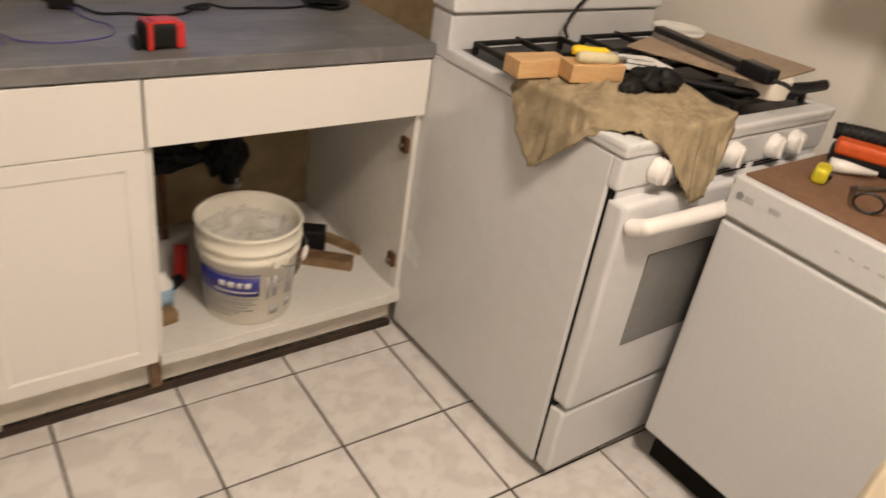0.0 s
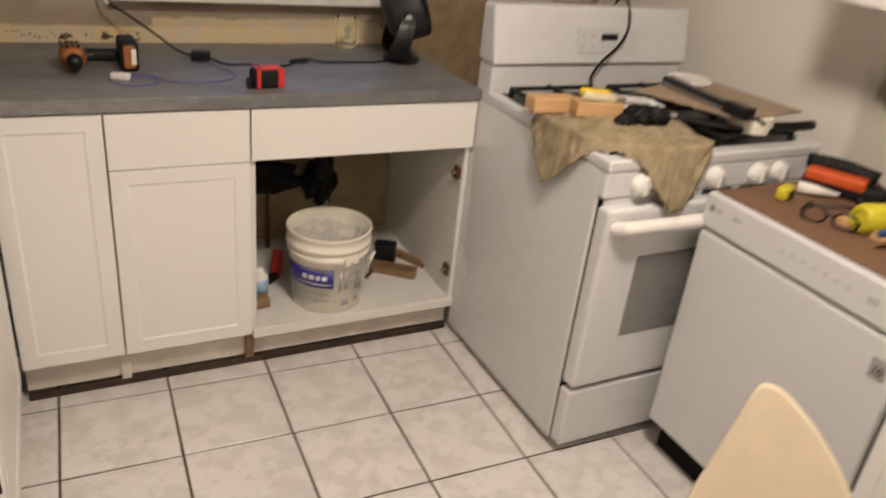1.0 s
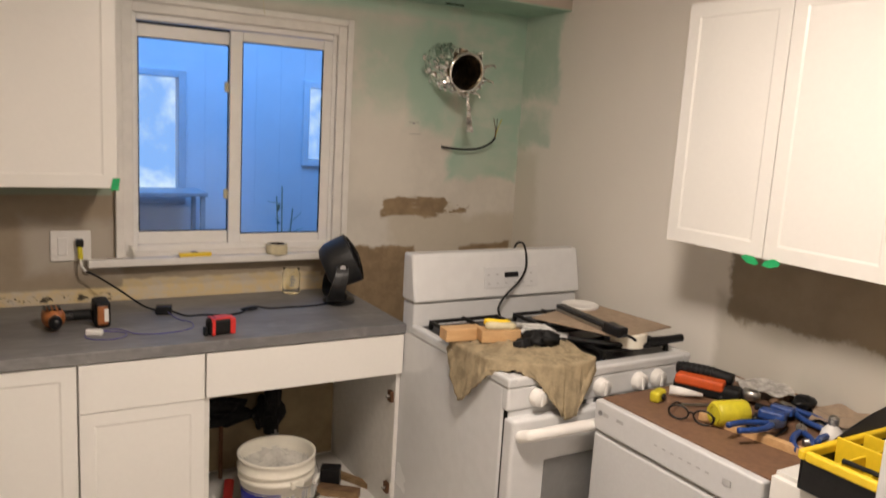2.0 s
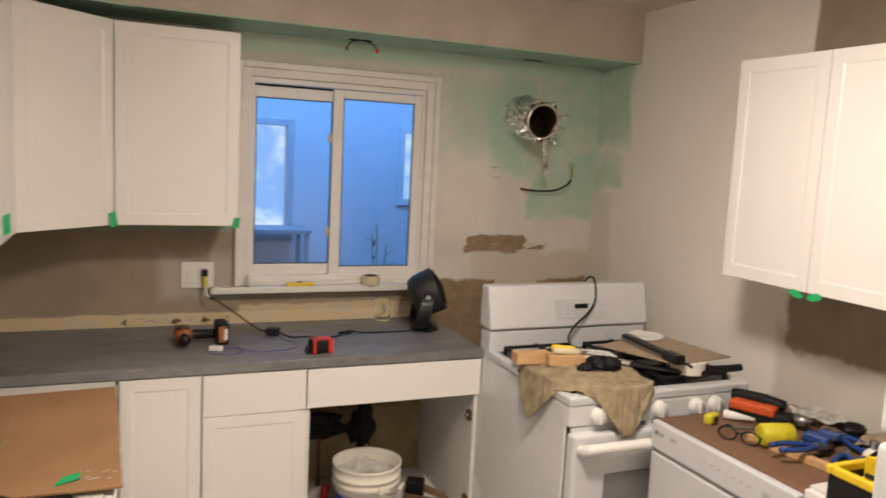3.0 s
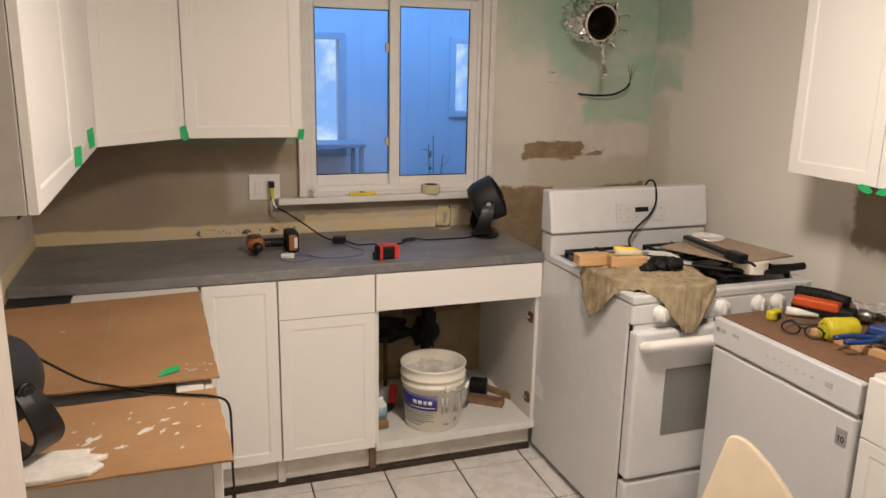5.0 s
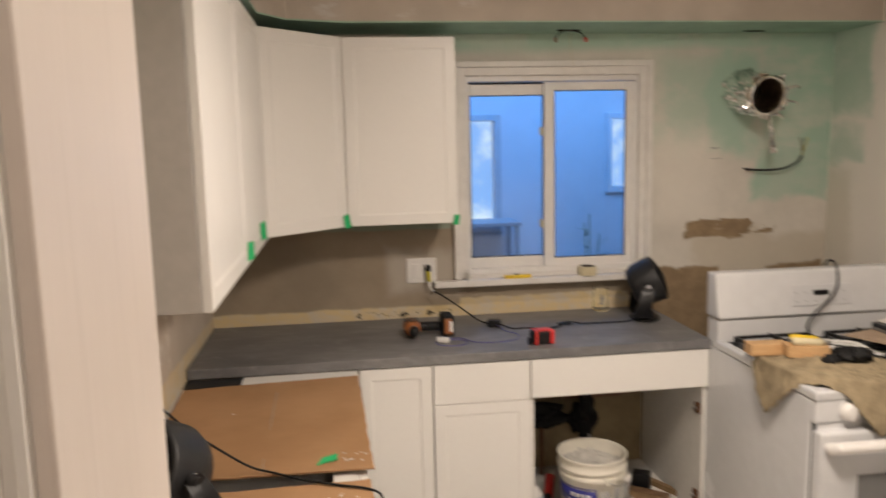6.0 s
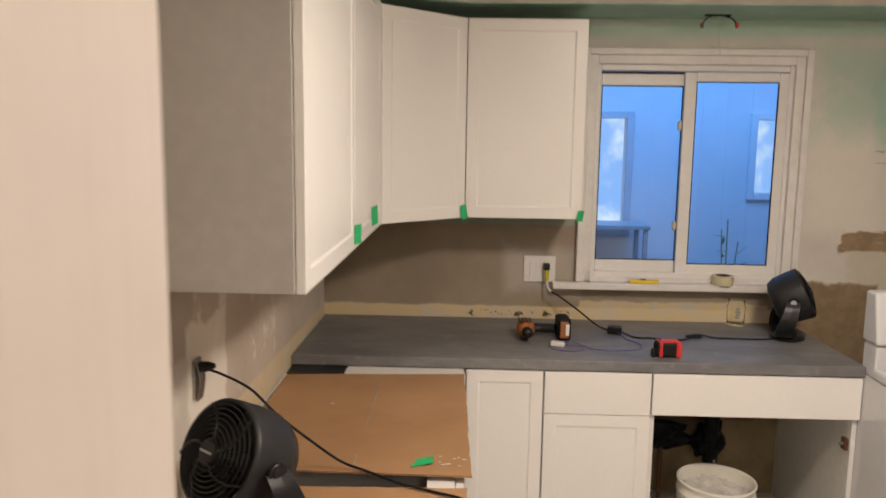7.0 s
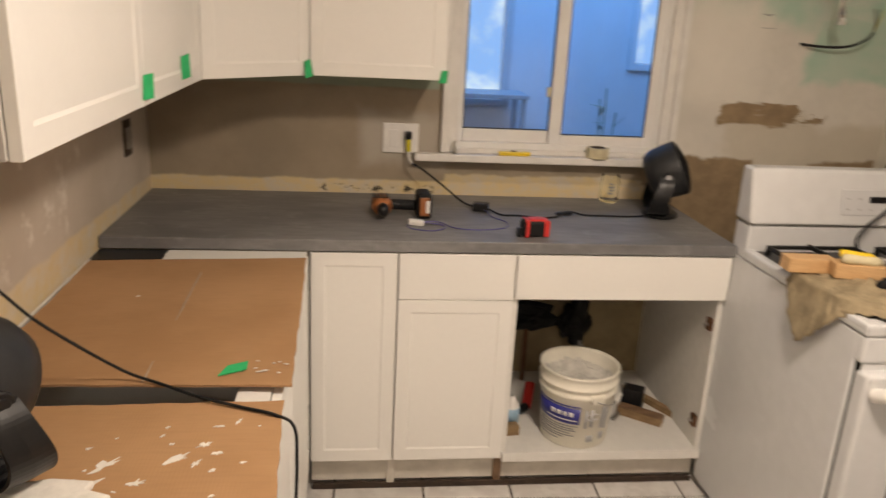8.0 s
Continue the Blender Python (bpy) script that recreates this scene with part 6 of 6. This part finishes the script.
wire = empty_at("loose_cable", pose(0, 0, 0), "black cable coming loose from the wall with bare ends", "cable")
part("sheath", tube([(2.462, 2.442, 1.545), (2.47, 2.415, 1.542), (2.54, 2.39, 1.538), (2.62, 2.375, 1.545), (2.68, 2.37, 1.572), (2.705, 2.37, 1.60)], 0.0052, 8, 6), M["black_rough"], wire)
for dx, mt in ((-0.02, "copper"), (0.0, "black_rough"), (0.024, "lime")):
    part("conductor", tube([(2.704, 2.37, 1.598), (2.706 + dx * 0.3, 2.365, 1.64), (2.704 + dx, 2.36, 1.685)], 0.0018, 5, 4), M[mt], wire)
lw = empty_at("ceiling_wires", pose(1.575, 2.33, 2.165), "loose capped wires hanging from a slot in the soffit", "wires")
part("slot", box(-0.05, 0.05, -0.012, 0.012, -0.004, 0.002), M["gap"], lw)
part("thread", tube([(0.008, 0, -0.004), (0.004, -0.01, -0.06), (0.010, -0.012, -0.11), (0.016, -0.010, -0.15)], 0.0011, 5, 5), M["masking"], lw, "thin pale thread")
for dx, cap in ((-0.062, "rawwood"), (0.072, "red")):
    part("wire", tube([(dx * 0.3, 0, -0.003), (dx * 0.7, -0.01, -0.014), (dx, -0.012, -0.035)], 0.003, 6, 4), M["black_rough"], lw)
    part("cap", lathe([(0, 0), (0.006, 0), (0.009, 0.018), (0, 0.02)], 10, pose(dx, -0.012, -0.052)), M[cap], lw)
thing("soffit_slot", box(2.40, 2.49, 2.36, 2.375, 2.161, 2.1645), M["gap"], "narrow dark slot cut in the soffit", "slot", "structure")
bm = box(2.285, 2.335, 2.4375, 2.4395, 1.645, 1.647)
add_box(bm, 2.29, 2.345, 2.4375, 2.4395, 1.595, 1.597)
add_box(bm, 2.305, 2.318, 2.4375, 2.4395, 1.640, 1.644)
thing("pencil_marks", bm, M["print"], "faint dark pencil marks on the plaster", "marks", "structure")

# ---- porch things seen through the glass ----
table = empty_at("porch_table", pose(1.62, 4.95, -0.2), "grey narrow high table under a porch window", "table")
part("tabletop", box(-0.45, 0.33, -0.18, 0.18, 1.245, 1.275, bevel=0.004), M["porch_table"], table)
for x in (-0.42, 0.30):
    for y in (-0.15, 0.15):
        part("leg", box(x - 0.015, x + 0.015, y - 0.015, y + 0.015, 0, 1.245), M["porch_table"], table)
plant = empty_at("potted_plant", pose(1.99, 3.25, -0.2), "thin leafy plant in a tall pot on the porch", "plant")
part("pot", lathe([(0, 0), (0.12, 0), (0.16, 0.62), (0.17, 0.64), (0.15, 0.64), (0.14, 0.6), (0, 0.58)], 24), M["porch_dark"], plant, "", True)
rnd = random.Random(9)
for k in range(3):
    a = 2.1 * k
    top = Vector((0.05 * math.cos(a), 0.05 * math.sin(a), 1.36 + 0.06 * k))
    part("stem", tube([(0, 0, 0.58), (0.02 * math.cos(a), 0.02 * math.sin(a), 1.0), top], 0.0035, 6, 5), M["leaf"], plant)
    for j in range(4):
        b = rnd.uniform(0, 6.28)
        p = Vector((0, 0, 0.9)).lerp(top, 0.45 + 0.13 * j)
        bm = plate([(0, 0), (0.02, 0.008), (0.05, 0.008), (0.08, 0), (0.05, -0.008), (0.02, -0.008)], -0.0008, 0.0008, Matrix.Translation(p) @ pose(0, 0, 0, 0, rnd.uniform(-50, 10), math.degrees(b)))
        part("leaf", bm, M["leaf"], plant)

# ---- lamp fixture on the kitchen ceiling ----
fix = empty_at("ceiling_light", pose(LAMP[0], LAMP[1], ZC), "round flush white ceiling lamp", "ceiling light")
part("base", cyl(0.16, 0.03, 32, 0.004, Matrix.Translation((0, 0, -0.03))), M["knob"], fix)

# ---- floor tiles ----
PITCH, T = 0.3078, 0.3006
me = bpy.data.meshes.new("tile")
bm = bmesh.new()
h, b = T / 2, 0.0016
ringa = [bm.verts.new((x, y, -0.004)) for x, y in ((-h, -h), (h, -h), (h, h), (-h, h))]
ringb = [bm.verts.new((x, y, 0.0018)) for x, y in ((-h, -h), (h, -h), (h, h), (-h, h))]
ringc = [bm.verts.new((x, y, 0.003)) for x, y in ((-h + b, -h + b), (h - b, -h + b), (h - b, h - b), (-h + b, h - b))]
for p, q in ((ringa, ringb), (ringb, ringc)):
    for i in range(4):
        bm.faces.new((p[i], p[(i + 1) % 4], q[(i + 1) % 4], q[i]))
bm.faces.new(ringc)
bm.to_mesh(me)
bm.free()
me.materials.append(M["tile"])
grid = pose(1.609, 1.457, -0.002, 0, 0, -1.6)
rnd = random.Random(2)
for i in range(-6, 5):
    for j in range(-13, 2):
        m = grid @ pose((i + 0.5) * PITCH, (j + 0.5) * PITCH, rnd.uniform(-0.0004, 0.0004), rnd.uniform(-0.08, 0.08), rnd.uniform(-0.08, 0.08), rnd.uniform(-0.15, 0.15))
        if not (-0.1 < m.translation.x < 2.95):
            continue
        ob = new("tile", me)
        ob.parent = floor
        ob.matrix_basis = m
